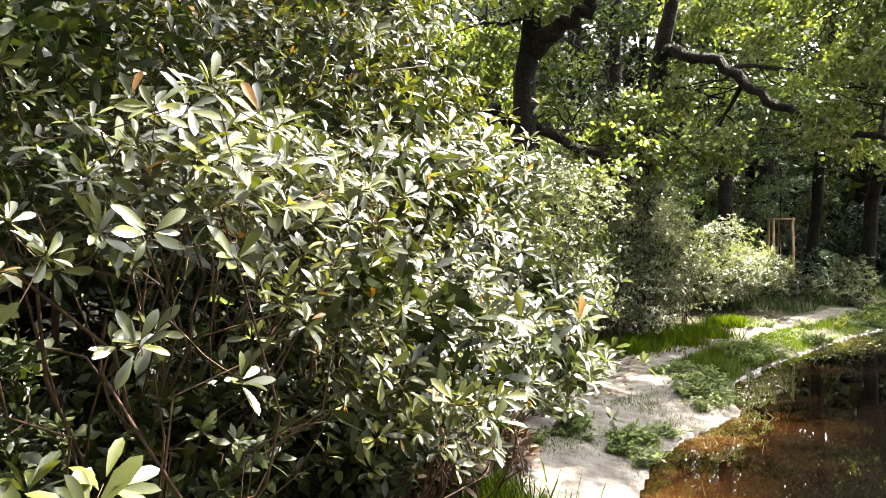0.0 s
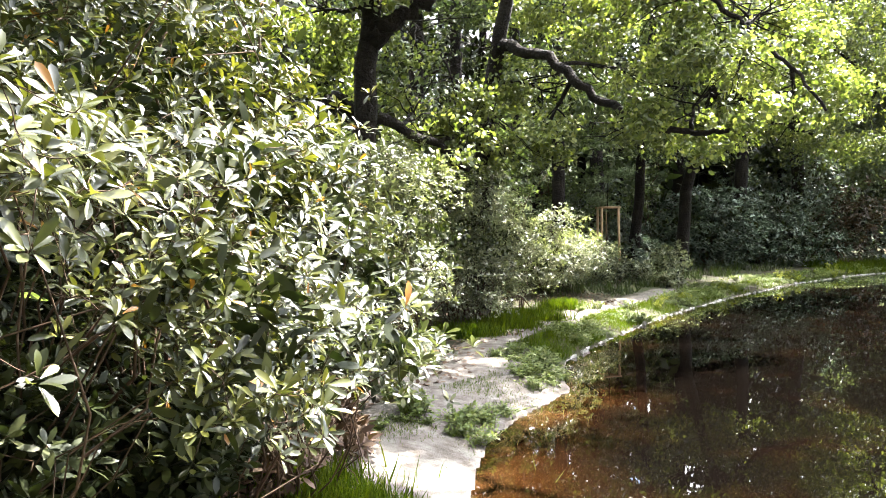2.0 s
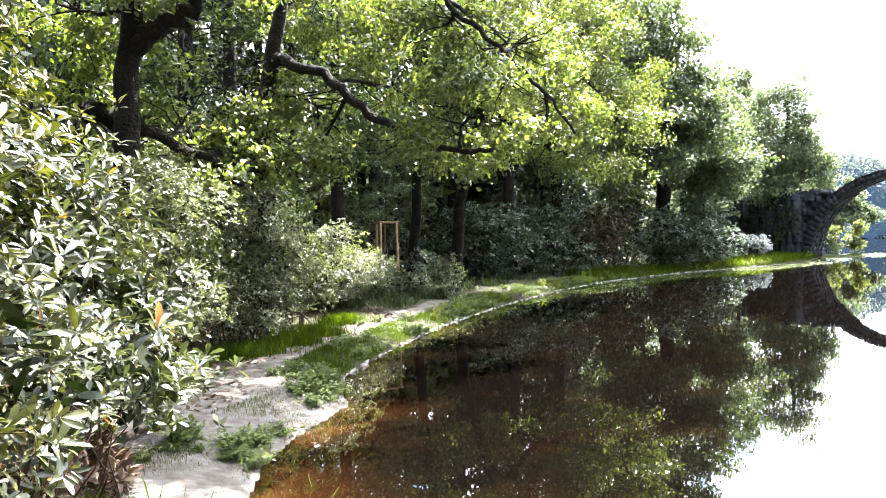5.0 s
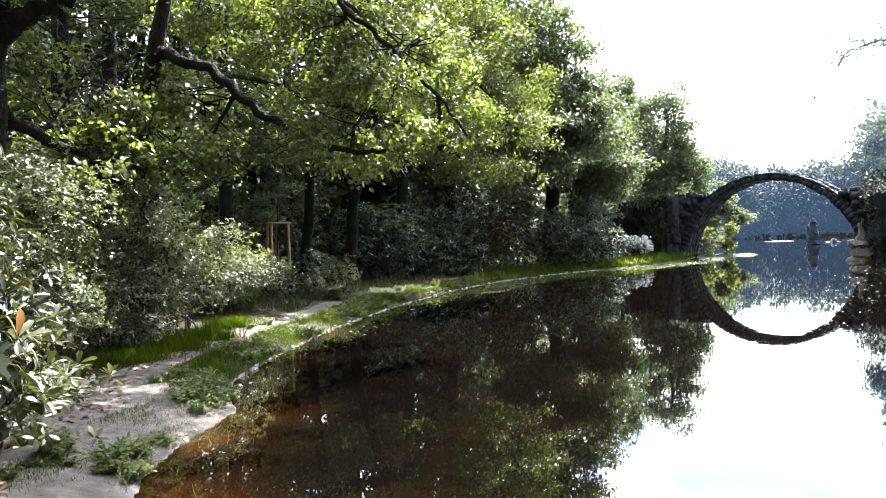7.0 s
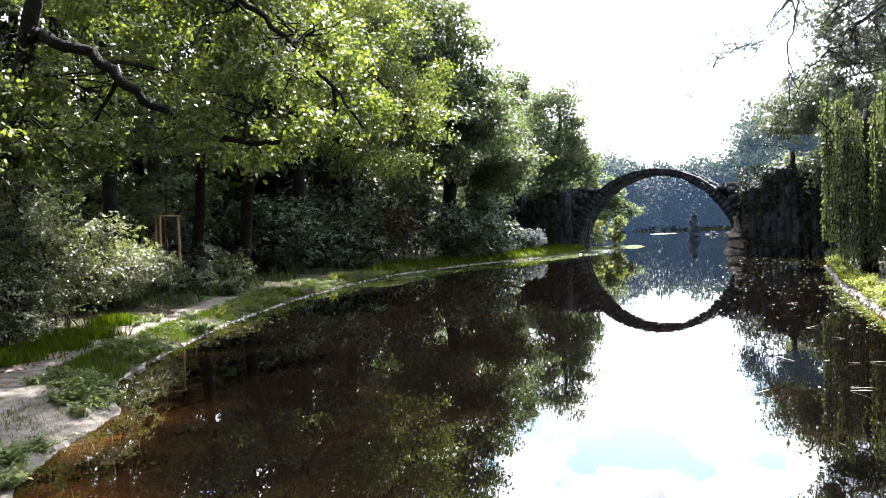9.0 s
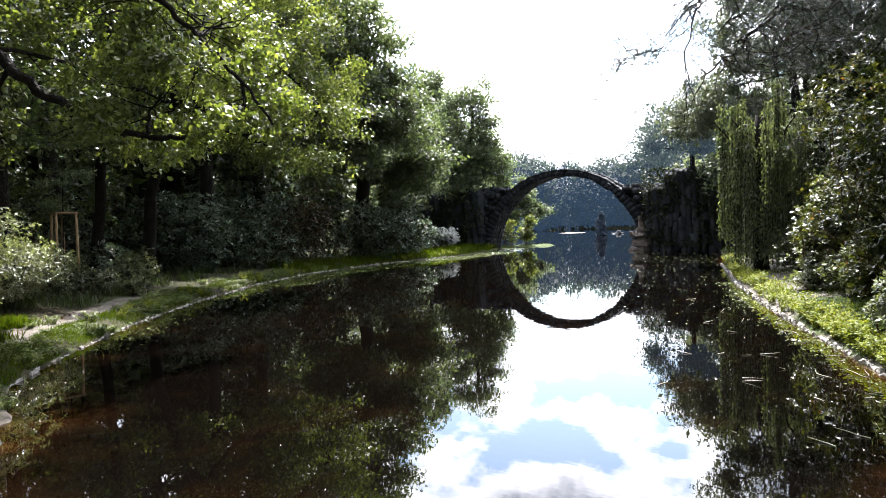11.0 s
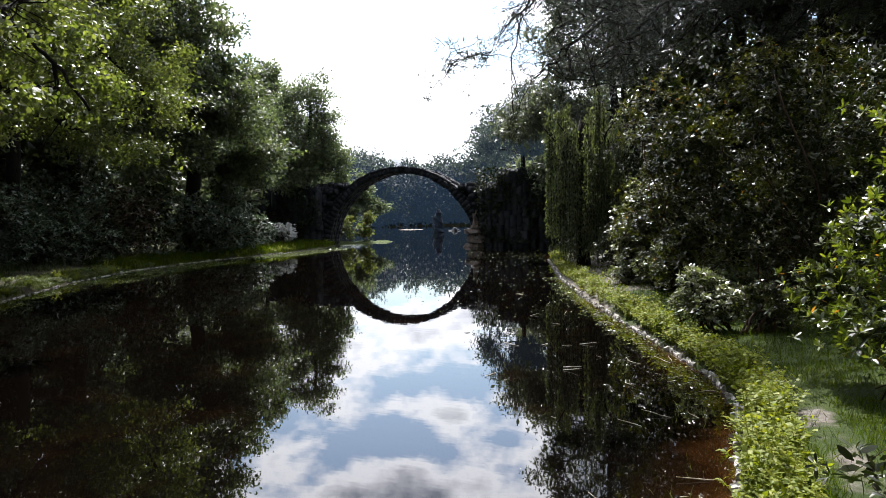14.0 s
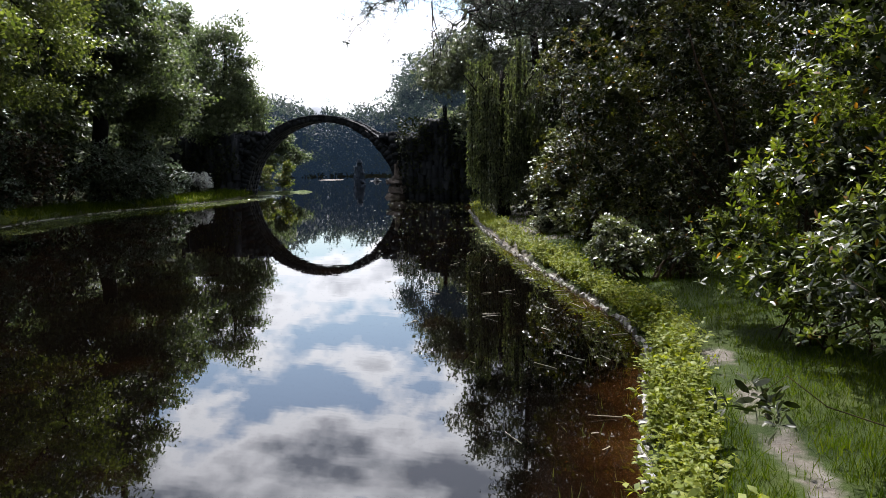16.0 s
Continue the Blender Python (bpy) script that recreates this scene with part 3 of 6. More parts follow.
def stems(rng, base, tips, mains, thick, twig):
    """Crooked main stems from the foot, and a twig from the nearest stem to every tip."""
    pieces, nodes = [], []
    pick = rng.choice(len(tips), mains, replace=False)
    for i in pick:
        foot = np.asarray(base, float) + np.array([*rng.normal(0, 0.22, 2), 0])
        w = wander(rng, foot, tips[i], 9, 0.5)
        w[:, 2] += 0.1 * np.sin(np.linspace(0, np.pi, 9)) * np.linalg.norm(tips[i] - foot)
        pieces.append(tube(w, np.linspace(thick, twig, 9) * rng.uniform(0.5, 1.1), 5))
        nodes.append(w[2:])
    nodes = np.concatenate(nodes)
    order = np.argsort([np.min(np.linalg.norm(nodes - tip, axis=1)) for tip in tips])
    for tip in np.asarray(tips)[order]:
        # each twig leaves the nearest wood, earlier twigs included, and rises to its tip
        near = nodes[np.argmin(np.linalg.norm(nodes - tip, axis=1) + 0.5 * np.maximum(0, nodes[:, 2] - tip[2] + 0.03))]
        w = wander(rng, near, tip, 5, 0.16)
        w[1:4, 2] -= np.array([0.07, 0.1, 0.07]) * np.linalg.norm(tip - near)
        pieces.append(tube(w, np.linspace(twig * 1.1, twig * 0.5, 5), 3))
        nodes = np.concatenate([nodes, w[2:4]])
    return join(pieces)


def bush(name, label, seed, foot, lumps, mat, shape, size, tips, per, mains=14, thick=0.03, group="", fill=0, shell=0.7, category="shrub", keep=None, singles=None, twigs=60, tuft=0, sunward=None, lean=None):
    """A shrub of leaf whorls on crooked stems. Lumps and foot are in the world; the thing's origin lies at its foot."""
    rng = np.random.default_rng(seed)
    foot = np.array([foot[0], foot[1], height(*foot)])
    top = tagged(new(name), label, category, group)
    top.location = foot
    p, o = on_lumps(rng, broken(rng, lumps, 7, 0.5, 0.62), tips // tuft if tuft else tips, shell)
    if tuft:
        # several whorls at the end of each branch, bare gaps between the branches
        k = np.repeat(np.arange(len(p)), tuft)
        p = p[k] + rng.normal(0, 1, (len(k), 3)) * np.array([0.135, 0.135, 0.075]) * rng.uniform(0.6, 1.35, (len(p), 1))[k]
        o = o[k]
    ok = p[:, 2] > lie(p[:, :2]) + 0.05
    if keep is not None:
        ok &= keep(p)
    if sunward is not None:
        ok &= o @ np.array(sun_dir) > sunward
    p, o = p[ok], o[ok]
    pos, ax, nor, ln = rosettes(rng, p, o, shape, size, per, lean)
    alone = np.zeros(len(pos), bool)
    if singles is not None:
        idx = np.argsort(np.linalg.norm(pos - np.asarray(singles), axis=1))[:290]
        alone[idx] = True
    inner = []
    pieces = [blades(shape, pos[~alone], ax[~alone], nor[~alone], ln[~alone])]
    # inner leaves get the dark leaf: the bush's inner shade as colour
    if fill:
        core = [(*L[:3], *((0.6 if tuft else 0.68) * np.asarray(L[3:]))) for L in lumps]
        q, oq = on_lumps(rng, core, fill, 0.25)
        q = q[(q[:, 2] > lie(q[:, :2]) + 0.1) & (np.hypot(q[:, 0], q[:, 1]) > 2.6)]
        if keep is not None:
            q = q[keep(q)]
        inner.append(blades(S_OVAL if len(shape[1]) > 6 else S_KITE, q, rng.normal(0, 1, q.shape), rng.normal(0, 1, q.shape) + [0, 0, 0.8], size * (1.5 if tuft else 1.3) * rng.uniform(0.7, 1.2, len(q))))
    v, f = join(pieces)
    mesh_part("foliage", np_mesh("foliage", v - foot, f), mat, top)["kind"] = "stuff"
    if inner:
        v, f = join(inner)
        mesh_part("inner_foliage", np_mesh("inner_foliage", v - foot, f), M_RHODO_DARK, top, "inner leaves with the bush's shade in their dark colour")["kind"] = "stuff"
    v, f = stems(rng, foot, p[:: max(1, len(p) // twigs)], mains, thick, thick * 0.22)
    mesh_part("branchwork", np_mesh("branchwork", v - foot, f), M_TWIG, top, smooth=True)["kind"] = "stuff"
    return top, (pos[alone] - foot, ax[alone], nor[alone], ln[alone])


def tree(name, label, seed, foot, trunk, limbs, lumps, mat, shape, size, clumps, per, spread, trunk_r, group="", category="tree", shell=0.45, droop=0.25, spray=1.0):
    """A tree: a tapered trunk along points, limbs (points and foot radius), a crown of leaf clumps on twigs."""
    rng = np.random.default_rng(seed)
    foot = np.array([foot[0], foot[1], height(*foot) - 0.15])
    top = tagged(new(name), label, category, group)
    top.location = foot
    trunk = np.asarray([foot, *trunk], float)
    t = np.linspace(0, len(trunk) - 1, 14)
    line = np.stack([np.interp(t, np.arange(len(trunk)), trunk[:, k]) for k in range(3)], 1)
    line[1:-1] += rng.normal(0, trunk_r * 0.18, (12, 3)) * [1, 1, 0.2]
    r = trunk_r * np.linspace(1.0, 0.3, 14)
    r[0] *= 1.45
    v, f = tube(line, r, 10)
    mesh_part("trunk", np_mesh("trunk", v - foot, f), M_BARK, top, smooth=True)
    # the leaves stand in flat sprays that droop towards their rims, with gaps between the sprays
    c, oc = on_lumps(rng, broken(rng, lumps, 6, 0.48, 0.68), max(16, clumps // 20), shell)
    k = np.repeat(np.arange(len(c)), 20)
    reach = spray * np.clip(np.mean([L[3] for L in lumps]) * 0.34, 0.3, 1.15) * rng.uniform(0.55, 1.3, len(c))[k]
    rr, aa = np.sqrt(rng.random(len(k))), rng.uniform(0, 2 * np.pi, len(k))
    tilt = rng.normal(0, 0.22, (len(c), 2))[k]
    ox, oy = reach * rr * np.cos(aa), reach * rr * np.sin(aa) * rng.uniform(0.5, 1.0, len(c))[k]
    p = c[k] + np.stack([ox, oy, ox * tilt[:, 0] + oy * tilt[:, 1] - 0.28 * reach * rr ** 2 + rng.normal(0, 0.07, len(k)) * reach], 1)
    o = oc[k]
    ok = p[:, 2] > np.maximum(lie(p[:, :2]), 0) + 0.15
    p, o = p[ok], o[ok]
    pieces = [leafy(rng, p, o, shape, size, per, spread * 0.62, droop)]
    if shape is S_TRI:
        q, oq = on_lumps(rng, [(*L[:3], *(0.6 * np.asarray(L[3:]))) for L in lumps], clumps // 5, 0.2)
        q, oq = q[q[:, 2] > lie(q[:, :2]) + 0.3], oq[q[:, 2] > lie(q[:, :2]) + 0.3]
        pieces.append(leafy(rng, q, oq, S_KITE, size * 1.7, 2, spread * 0.5, droop))
    v, f = join(pieces)
    mesh_part("crown", np_mesh("crown", v - foot, f), mat, top)["kind"] = "stuff"
    nodes = [line[5:]]
    for pts, lr in limbs:
        pts = np.asarray(pts, float)
        t = np.linspace(0, len(pts) - 1, 5 * len(pts))
        w = np.stack([np.interp(t, np.arange(len(pts)), pts[:, k]) for k in range(3)], 1)
        w[1:-1] += rng.normal(0, lr * 0.3, (len(w) - 2, 3))
        v, f = tube(w, lr * np.linspace(1, 0.3, len(w)), 8)
        mesh_part("limb", np_mesh("limb", v - foot, f), M_BARK, top, smooth=True)
        nodes.append(w)
    nodes = np.concatenate(nodes)
    pieces = []
    for L in lumps:
        c = np.asarray(L[:3], float)
        a = nodes[np.argmin(np.linalg.norm(nodes - c, axis=1))]
        w = wander(rng, a, c, 7, 0.2)
        rr = trunk_r * 0.2
        pieces.append(tube(w, np.linspace(rr, rr * 0.35, 7), 6))
        for _ in range(4 if shape is S_TRI else 9):
            e = c + unit(rng.normal(0, 1, 3)) * np.asarray(L[3:]) * 0.9
            s = w[rng.integers(2, 7)]
            q = wander(rng, s, e, 6, 0.25)
            pieces.append(tube(q, np.linspace(rr * 0.4, rr * 0.08, 6), 4))
    v, f = join(pieces)
    mesh_part("branchwork", np_mesh("branchwork", v - foot, f), M_BARK, top, smooth=True)["kind"] = "stuff"
    return top


# near rhododendron thicket that hangs out over the bank
def P3(az, d, el):
    """A place by bearing, distance and angle above the eye's level."""
    x, y = polar(az, d)
    return (x, y, 2.2 + d * math.tan(radians(el)))


def lump(az, d, el, rx, ry=None, rz=None):
    return (*P3(az, d, el), rx, ry or rx, rz or rx * 0.75)


def not_near_eye(p):
    hollow = np.linalg.norm((p - np.array([-0.62, 2.5, 1.52])) / np.array([0.3, 0.8, 0.26]), axis=1) < 1
    return ((np.hypot(p[:, 0] - 0.1, p[:, 1] + 0.1) > 1.75) & ~hollow)


FRONT = [lump(-6, 2.75, -3.5, 0.38, 0.35, 0.2), lump(0, 3.0, -6.5, 0.34, 0.35, 0.22), lump(-9, 2.6, -6, 0.28, 0.3, 0.15), lump(-2.5, 2.9, -11, 0.34, 0.28, 0.2), lump(2.2, 3.3, -10, 0.28, 0.25, 0.16), lump(-4.5, 2.8, -14, 0.3, 0.25, 0.14), lump(1.5, 3.4, -13.5, 0.3, 0.25, 0.15),
         lump(-21, 2.25, 4, 0.38, 0.3, 0.2), lump(-12, 2.6, 4, 0.34, 0.3, 0.18), lump(-29, 2.1, -1, 0.26, 0.25, 0.16), lump(-24, 2.0, -8.5, 0.15, 0.15, 0.08),
         lump(-3, 3.2, 5, 0.35, 0.35, 0.25)]
near_bush, singles = bush("rhododendron", "sunlit glossy green rhododendron with bare brown stems", 11, (-1.5, 3.4), FRONT, M_RHODO, S_RHODO, 0.086, 860, 9, 12, 0.01,
                          "rhododendrons by the sandy path", fill=420, twigs=230, keep=not_near_eye, singles=(-0.45, 2.0, 1.9), tuft=3, shell=0.85, sunward=0.1, lean=(0.4, -0.46))
bush("rhododendron", "single rhododendron branch with large glossy leaves", 16, (-1.35, 1.5), [(-0.7, 1.25, 1.72, 0.16, 0.16, 0.1), (-0.95, 1.5, 1.6, 0.16, 0.16, 0.1)], M_RHODO, S_RHODO, 0.1, 16, 9, 4, 0.008, "rhododendrons by the sandy path", twigs=16, lean=(0.35, -0.4))
BEHIND = [lump(-20, 3.9, 9, 1.0, 0.7, 0.75), lump(-9, 4.3, 8, 0.9, 0.7, 0.7), lump(-28, 3.3, 12, 0.8, 0.7, 0.8), lump(-2, 4.7, 10, 0.7, 0.7, 0.8), lump(-1, 4.9, 3, 0.5, 0.6, 0.5), lump(-14, 4.0, 18, 1.2, 1.0, 0.7), lump(-26, 3.6, 2, 0.7, 0.6, 0.5)]
bush("rhododendron", "tall dense rhododendron with small yellow-green leaves", 14, (-1.9, 4.6), BEHIND, M_RHODO, S_RHODO_FAR, 0.078, 1500, 8, 30, 0.014,
     "rhododendrons by the sandy path", fill=2400, twigs=300, tuft=6, shell=0.6, lean=(0.2, -0.08))
EDGE = [lump(3.8, 4.9, -1, 0.48, 0.5, 0.4), lump(7.2, 4.6, -5, 0.34, 0.4, 0.3), lump(9.6, 4.0, -9.5, 0.18, 0.25, 0.12), lump(4.5, 4.3, -9, 0.42, 0.42, 0.3), lump(4.5, 5.2, 3, 0.38, 0.5, 0.3)]
bush("rhododendron", "grey-green rhododendron drooping to the trodden sand", 15, (-0.1, 5.2), EDGE, M_RHODO_GREY, S_RHODO_FAR, 0.092, 520, 9, 24, 0.012,
     "rhododendrons by the sandy path", fill=700, twigs=200, tuft=5, shell=0.5, lean=(0.2, -0.18))
bush("rhododendron", "tall sunlit rhododendron leaning over the sandy bank", 12, (-0.9, 5.9), [(-0.75, 5.8, 2.9, 1.05, 1.3, 1.3), (-0.9, 6.2, 4.3, 1.2, 1.4, 1.3), (-0.3, 5.6, 1.6, 0.8, 0.8, 0.7)],
     M_RHODO, S_OVAL, 0.1, 1300, 8, 26, 0.02, "rhododendrons by the sandy path", fill=1500, tuft=7)
bush("rhododendron", "grey-green rhododendron at the path's edge", 13, (-0.2, 8.3), [(0.15, 7.9, 1.65, 1.1, 1.2, 1.25), (0.7, 7.3, 0.85, 0.8, 0.75, 0.6), (0.1, 6.4, 0.9, 0.7, 0.7, 0.6), (-0.7, 8.6, 2.1, 1.0, 1.0, 0.8)],
     M_RHODO, S_OVAL, 0.11, 1000, 7, 26, 0.02, "rhododendrons by the sandy path", fill=1800, tuft=6)

# thicket behind the near bush in dark leaves that hold its shade
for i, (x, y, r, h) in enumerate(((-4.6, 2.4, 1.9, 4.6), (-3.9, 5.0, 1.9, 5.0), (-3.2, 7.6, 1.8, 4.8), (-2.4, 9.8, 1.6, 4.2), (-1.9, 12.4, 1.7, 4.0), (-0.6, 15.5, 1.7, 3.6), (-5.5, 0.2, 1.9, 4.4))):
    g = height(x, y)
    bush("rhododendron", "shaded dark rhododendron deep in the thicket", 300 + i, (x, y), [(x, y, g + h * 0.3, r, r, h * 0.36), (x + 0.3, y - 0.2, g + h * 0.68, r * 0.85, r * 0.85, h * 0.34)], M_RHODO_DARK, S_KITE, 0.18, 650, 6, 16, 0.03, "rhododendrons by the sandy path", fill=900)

# low dark bushes added to fill the black shade under the thicket
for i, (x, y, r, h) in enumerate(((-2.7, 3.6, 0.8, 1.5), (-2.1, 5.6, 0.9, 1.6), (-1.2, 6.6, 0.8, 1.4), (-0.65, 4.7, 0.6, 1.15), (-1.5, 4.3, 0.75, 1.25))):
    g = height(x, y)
    bush("rhododendron", "dark low rhododendron added for the shade under the taller ones", 320 + i, (x, y), [(x, y, g + h * 0.5, r, r, h * 0.5)], M_RHODO_DARK, S_OVAL, 0.12, 300, 7, 10, 0.014, "rhododendrons by the sandy path", fill=900)
bush("shrub", "withered brown fronds under the rhododendrons", 310, (0.05, 5.4), [(0.05, 5.4, 0.5, 0.5, 0.6, 0.35), (0.4, 6.3, 0.4, 0.4, 0.5, 0.25)], M_DEAD, S_OVAL, 0.12, 260, 7, 20, 0.008)

# small-leaved shrubs beyond the sand
MID = [((1.9, 12.0), [(2.2, 11.8, 1.9, 1.15, 1.2, 1.25), (1.8, 12.5, 2.75, 1.15, 1.2, 0.75)]), ((3.3, 13.9), [(3.4, 13.7, 1.7, 1.2, 1.2, 1.2), (2.9, 14.4, 2.9, 1.3, 1.2, 1.0)]),
       ((5.0, 16.2), [(5.1, 15.9, 1.55, 1.35, 1.2, 1.0), (4.3, 16.6, 2.1, 1.2, 1.2, 0.9)]), ((6.9, 18.6), [(6.9, 18.4, 1.35, 1.3, 1.1, 0.8)])]
for i, (foot, lumps) in enumerate(MID):
    bush("shrub", "grey-green small-leaved shrub glinting in the sun", 20 + i, foot, lumps, M_SHRUB, S_KITE, 0.068, 3600, 6, 26, 0.014, "shrubs beside the sandy path", fill=1600, tuft=9, twigs=260)


# ---------------------------------------------------------------- trees of the left bank

a = polar(5.6, 13.5)
tree("oak", "old oak with dark forked trunk and low limbs", 31, a, [P3(6.2, 13.5, 10), P3(7.4, 13.5, 17), P3(8.2, 13.3, 27), P3(7, 13, 38)],
     # the last two limbs carry the unseen shading lumps
     [([P3(6.9, 13.5, 13.5), P3(9.5, 13.3, 15.5), P3(12.2, 13.2, 17.5), P3(16, 13, 22)], 0.19), ([P3(3.5, 14.0, 9.2), P3(4.4, 14, 8.9), P3(7.9, 14, 7.6), P3(11.9, 14.2, 5.9), P3(14, 14.2, 4)], 0.17), ([P3(7.8, 13.4, 22), (4.5, 12.4, 8.4), (6.4, 10.8, 8.9), (7.8, 8.6, 8.9)], 0.14), ([(4.5, 12.4, 8.4), (7.5, 12.3, 9.2), (10.6, 13.0, 9.6)], 0.1)],
     # lumps given by x, y, z are unseen, added to shade bush, sand and trunk
     [lump(8, 13, 27, 2.4), lump(14, 12.5, 21, 2.0), lump(2, 14.5, 16, 2.2), lump(10.5, 15.0, 6.2, 1.2, None, 0.7), lump(13.5, 14.6, 5.4, 1.1, None, 0.6), lump(10, 15.3, 9.5, 1.3, None, 0.8), lump(14, 15.2, 7.4, 1.3, None, 0.8), lump(0, 13, 24, 2.6), (4.4, 14.2, 8.3, 1.5, 1.4, 0.8), lump(18, 12, 28, 2.6), (1.0, 3.0, 6.4, 1.0, 0.9, 0.6), (1.6, 7.5, 8.4, 1.6, 1.8, 0.9), (6.1, 8.3, 9.0, 1.2, 1.1, 0.6), (7.3, 10.2, 9.2, 1.6, 1.4, 0.8), (5.7, 11.6, 9.2, 1.3, 1.2, 0.7), (8.0, 12.2, 9.4, 1.8, 1.5, 0.9), (5.9, 7.6, 8.6, 1.0, 0.9, 0.5), (8.9, 12.9, 9.6, 1.7, 1.4, 0.9), (9.7, 14.4, 10, 1.7, 1.4, 0.9), (8.5, 10.4, 9.2, 1.2, 1.0, 0.5), (10.7, 15.6, 10, 1.4, 1.3, 0.6), (7.1, 10.6, 8.8, 1.5, 1.3, 0.7), (8.2, 12.0, 9.0, 1.5, 1.3, 0.7), (6.3, 8.9, 8.6, 1.2, 1.1, 0.6), (6.6, 11.6, 8.8, 1.3, 1.2, 0.6)],
     M_OAK, S_OAK, 0.118, 5200, 12, 0.2, 0.25, "oaks by the water")
a = polar(14.3, 16.5)
tree("oak", "leaning oak with a long drooping bough over the path", 32, a, [P3(15.3, 16.3, 9), P3(17.3, 16, 17), P3(18.5, 15.5, 27)],
     [([P3(16.6, 16, 13.2), P3(17.4, 15.8, 12.9), P3(19.7, 15.2, 12.3), P3(22.2, 14.8, 10.2), P3(25.2, 14.6, 7.8), P3(28.1, 14.4, 6.5), P3(30.7, 14.2, 6.1), P3(33, 14, 6.2)], 0.135), ([P3(18.4, 15.5, 25), P3(24, 15, 22), P3(28, 14.8, 18.5), P3(31.5, 14.5, 15.3), P3(34.2, 14.5, 13.0), P3(36.7, 14.5, 10.5), P3(39, 14.5, 7.1)], 0.085)],
     # the lump given by x, y, z is unseen, added to shade the trunk
     [lump(16.5, 15.2, 5.0, 1.1, None, 0.6), lump(19.5, 15.6, 6.0, 1.1, None, 0.6), lump(18, 17.5, 24, 2.6), (7.4, 16.4, 8.6, 1.5, 1.4, 0.8), lump(23, 17.5, 17, 2.2), lump(20.5, 16.8, 9.5, 1.5, None, 0.9), lump(26, 17.2, 11, 1.6, None, 1.0), lump(30.5, 14.6, 8.2, 1.3, None, 0.8), lump(29, 18, 15, 2.2), lump(34, 18, 14, 1.8), lump(27, 15.5, 6.9, 1.5, None, 0.5), lump(33.5, 15, 10.5, 1.5, None, 0.8), lump(37, 15.5, 8.5, 1.1, None, 0.6), lump(30, 15, 15, 1.7, None, 0.9), lump(35.5, 15.5, 14, 1.3, None, 0.8)],
     M_OAK, S_OAK, 0.11, 2500, 15, 0.2, 0.25, "oaks by the water")
a = polar(29.2, 27.5)
tree("oak", "slender-trunked oak with sunlit crown over the water", 33, a, [P3(29.8, 27.3, 2.5), P3(30.6, 27, 6), P3(32, 26.8, 11), P3(33, 26.5, 18)],
     [([P3(31.2, 27, 8.5), P3(35, 26.4, 11), P3(39, 26, 11.5), P3(42, 25.8, 8.5)], 0.16), ([P3(31.8, 26.8, 10.5), P3(34.5, 26, 7), P3(38, 26, 5.6)], 0.13)],
     [lump(33, 26.5, 8, 2.4, None, 1.6), lump(37, 26, 6.6, 2.3, None, 1.3), lump(40.8, 26, 6.6, 2.1, None, 1.3), lump(41, 26, 11, 2.6, None, 2.0), lump(36, 26.5, 12.5, 3.0, None, 2.2), lump(38, 27, 18, 3.4, None, 2.6), lump(31, 27, 16, 3.2, None, 2.4), lump(27, 27, 10, 2.4, None, 2.0)],
     M_OAK, S_KITE, 0.15, 3600, 17, 0.27, 0.24, "oaks by the water")
# undergrowth between the trunks
for i, (az, d, r, h) in enumerate(((7.0, 17.5, 1.7, 4.2), (11.5, 18.5, 1.7, 4.4), (15.5, 20.5, 1.8, 4.6), (18.8, 23.5, 1.8, 4.4), (22.5, 26.5, 1.9, 4.6), (3.0, 16.0, 1.6, 4.0), (26.5, 30.5, 2.0, 4.8))):
    x, y = polar(az, d)
    g = height(x, y)
    rng = np.random.default_rng(560 + i)
    lm = [(x, y, g + h * 0.3, r, r, h * 0.3), (x + rng.normal(0, 0.5), y + rng.normal(0, 0.5), g + h * 0.62, r * 0.9, r * 0.9, h * 0.26), (x + rng.normal(0, 0.6), y + rng.normal(0, 0.6), g + h * 0.85, r * 0.6, r * 0.6, h * 0.2)]
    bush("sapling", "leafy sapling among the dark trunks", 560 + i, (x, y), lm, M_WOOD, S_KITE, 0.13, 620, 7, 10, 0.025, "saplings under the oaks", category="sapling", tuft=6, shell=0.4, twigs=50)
# woodland behind: trunks with crowns, from the left round to the bridge
WOODS = [(1, 20, 0.22, 9), (10.5, 22, 0.28, 12), (12.8, 27, 0.3, 13), (17.2, 24, 0.2, 10), (20.4, 22.5, 0.22, 12), (23.5, 30, 0.3, 14), (26, 27, 0.2, 11), (19, 36, 0.3, 15), (29, 37, 0.3, 15),
         (33.5, 34, 0.3, 13), (8, 33, 0.3, 14), (37, 40, 0.35, 16), (3, 30, 0.3, 14)]
for i, (az, d, r, h) in enumerate(WOODS):
    x, y = polar(az, d)
    g = height(x, y)
    rng = np.random.default_rng(400 + i)
    lean = rng.normal(0, 0.5, 2)
    tr = [(x + lean[0] * 0.4, y + lean[1] * 0.4, g + h * 0.5), (x + lean[0], y + lean[1], g + h), (x + lean[0] * 1.2, y + lean[1], g + h * 1.4)]
    h *= 1.45
    lm = [(x + rng.normal(0, 1.2), y + rng.normal(0, 1.1), g + h * k, 2.9 - 0.8 * abs(k - 0.6), 2.7, 1.5) for k in (0.3, 0.4, 0.5, 0.6, 0.7, 0.8, 0.9, 0.98)]
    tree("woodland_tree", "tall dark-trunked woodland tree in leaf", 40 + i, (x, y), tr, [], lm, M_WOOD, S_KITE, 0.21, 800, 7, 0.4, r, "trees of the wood")
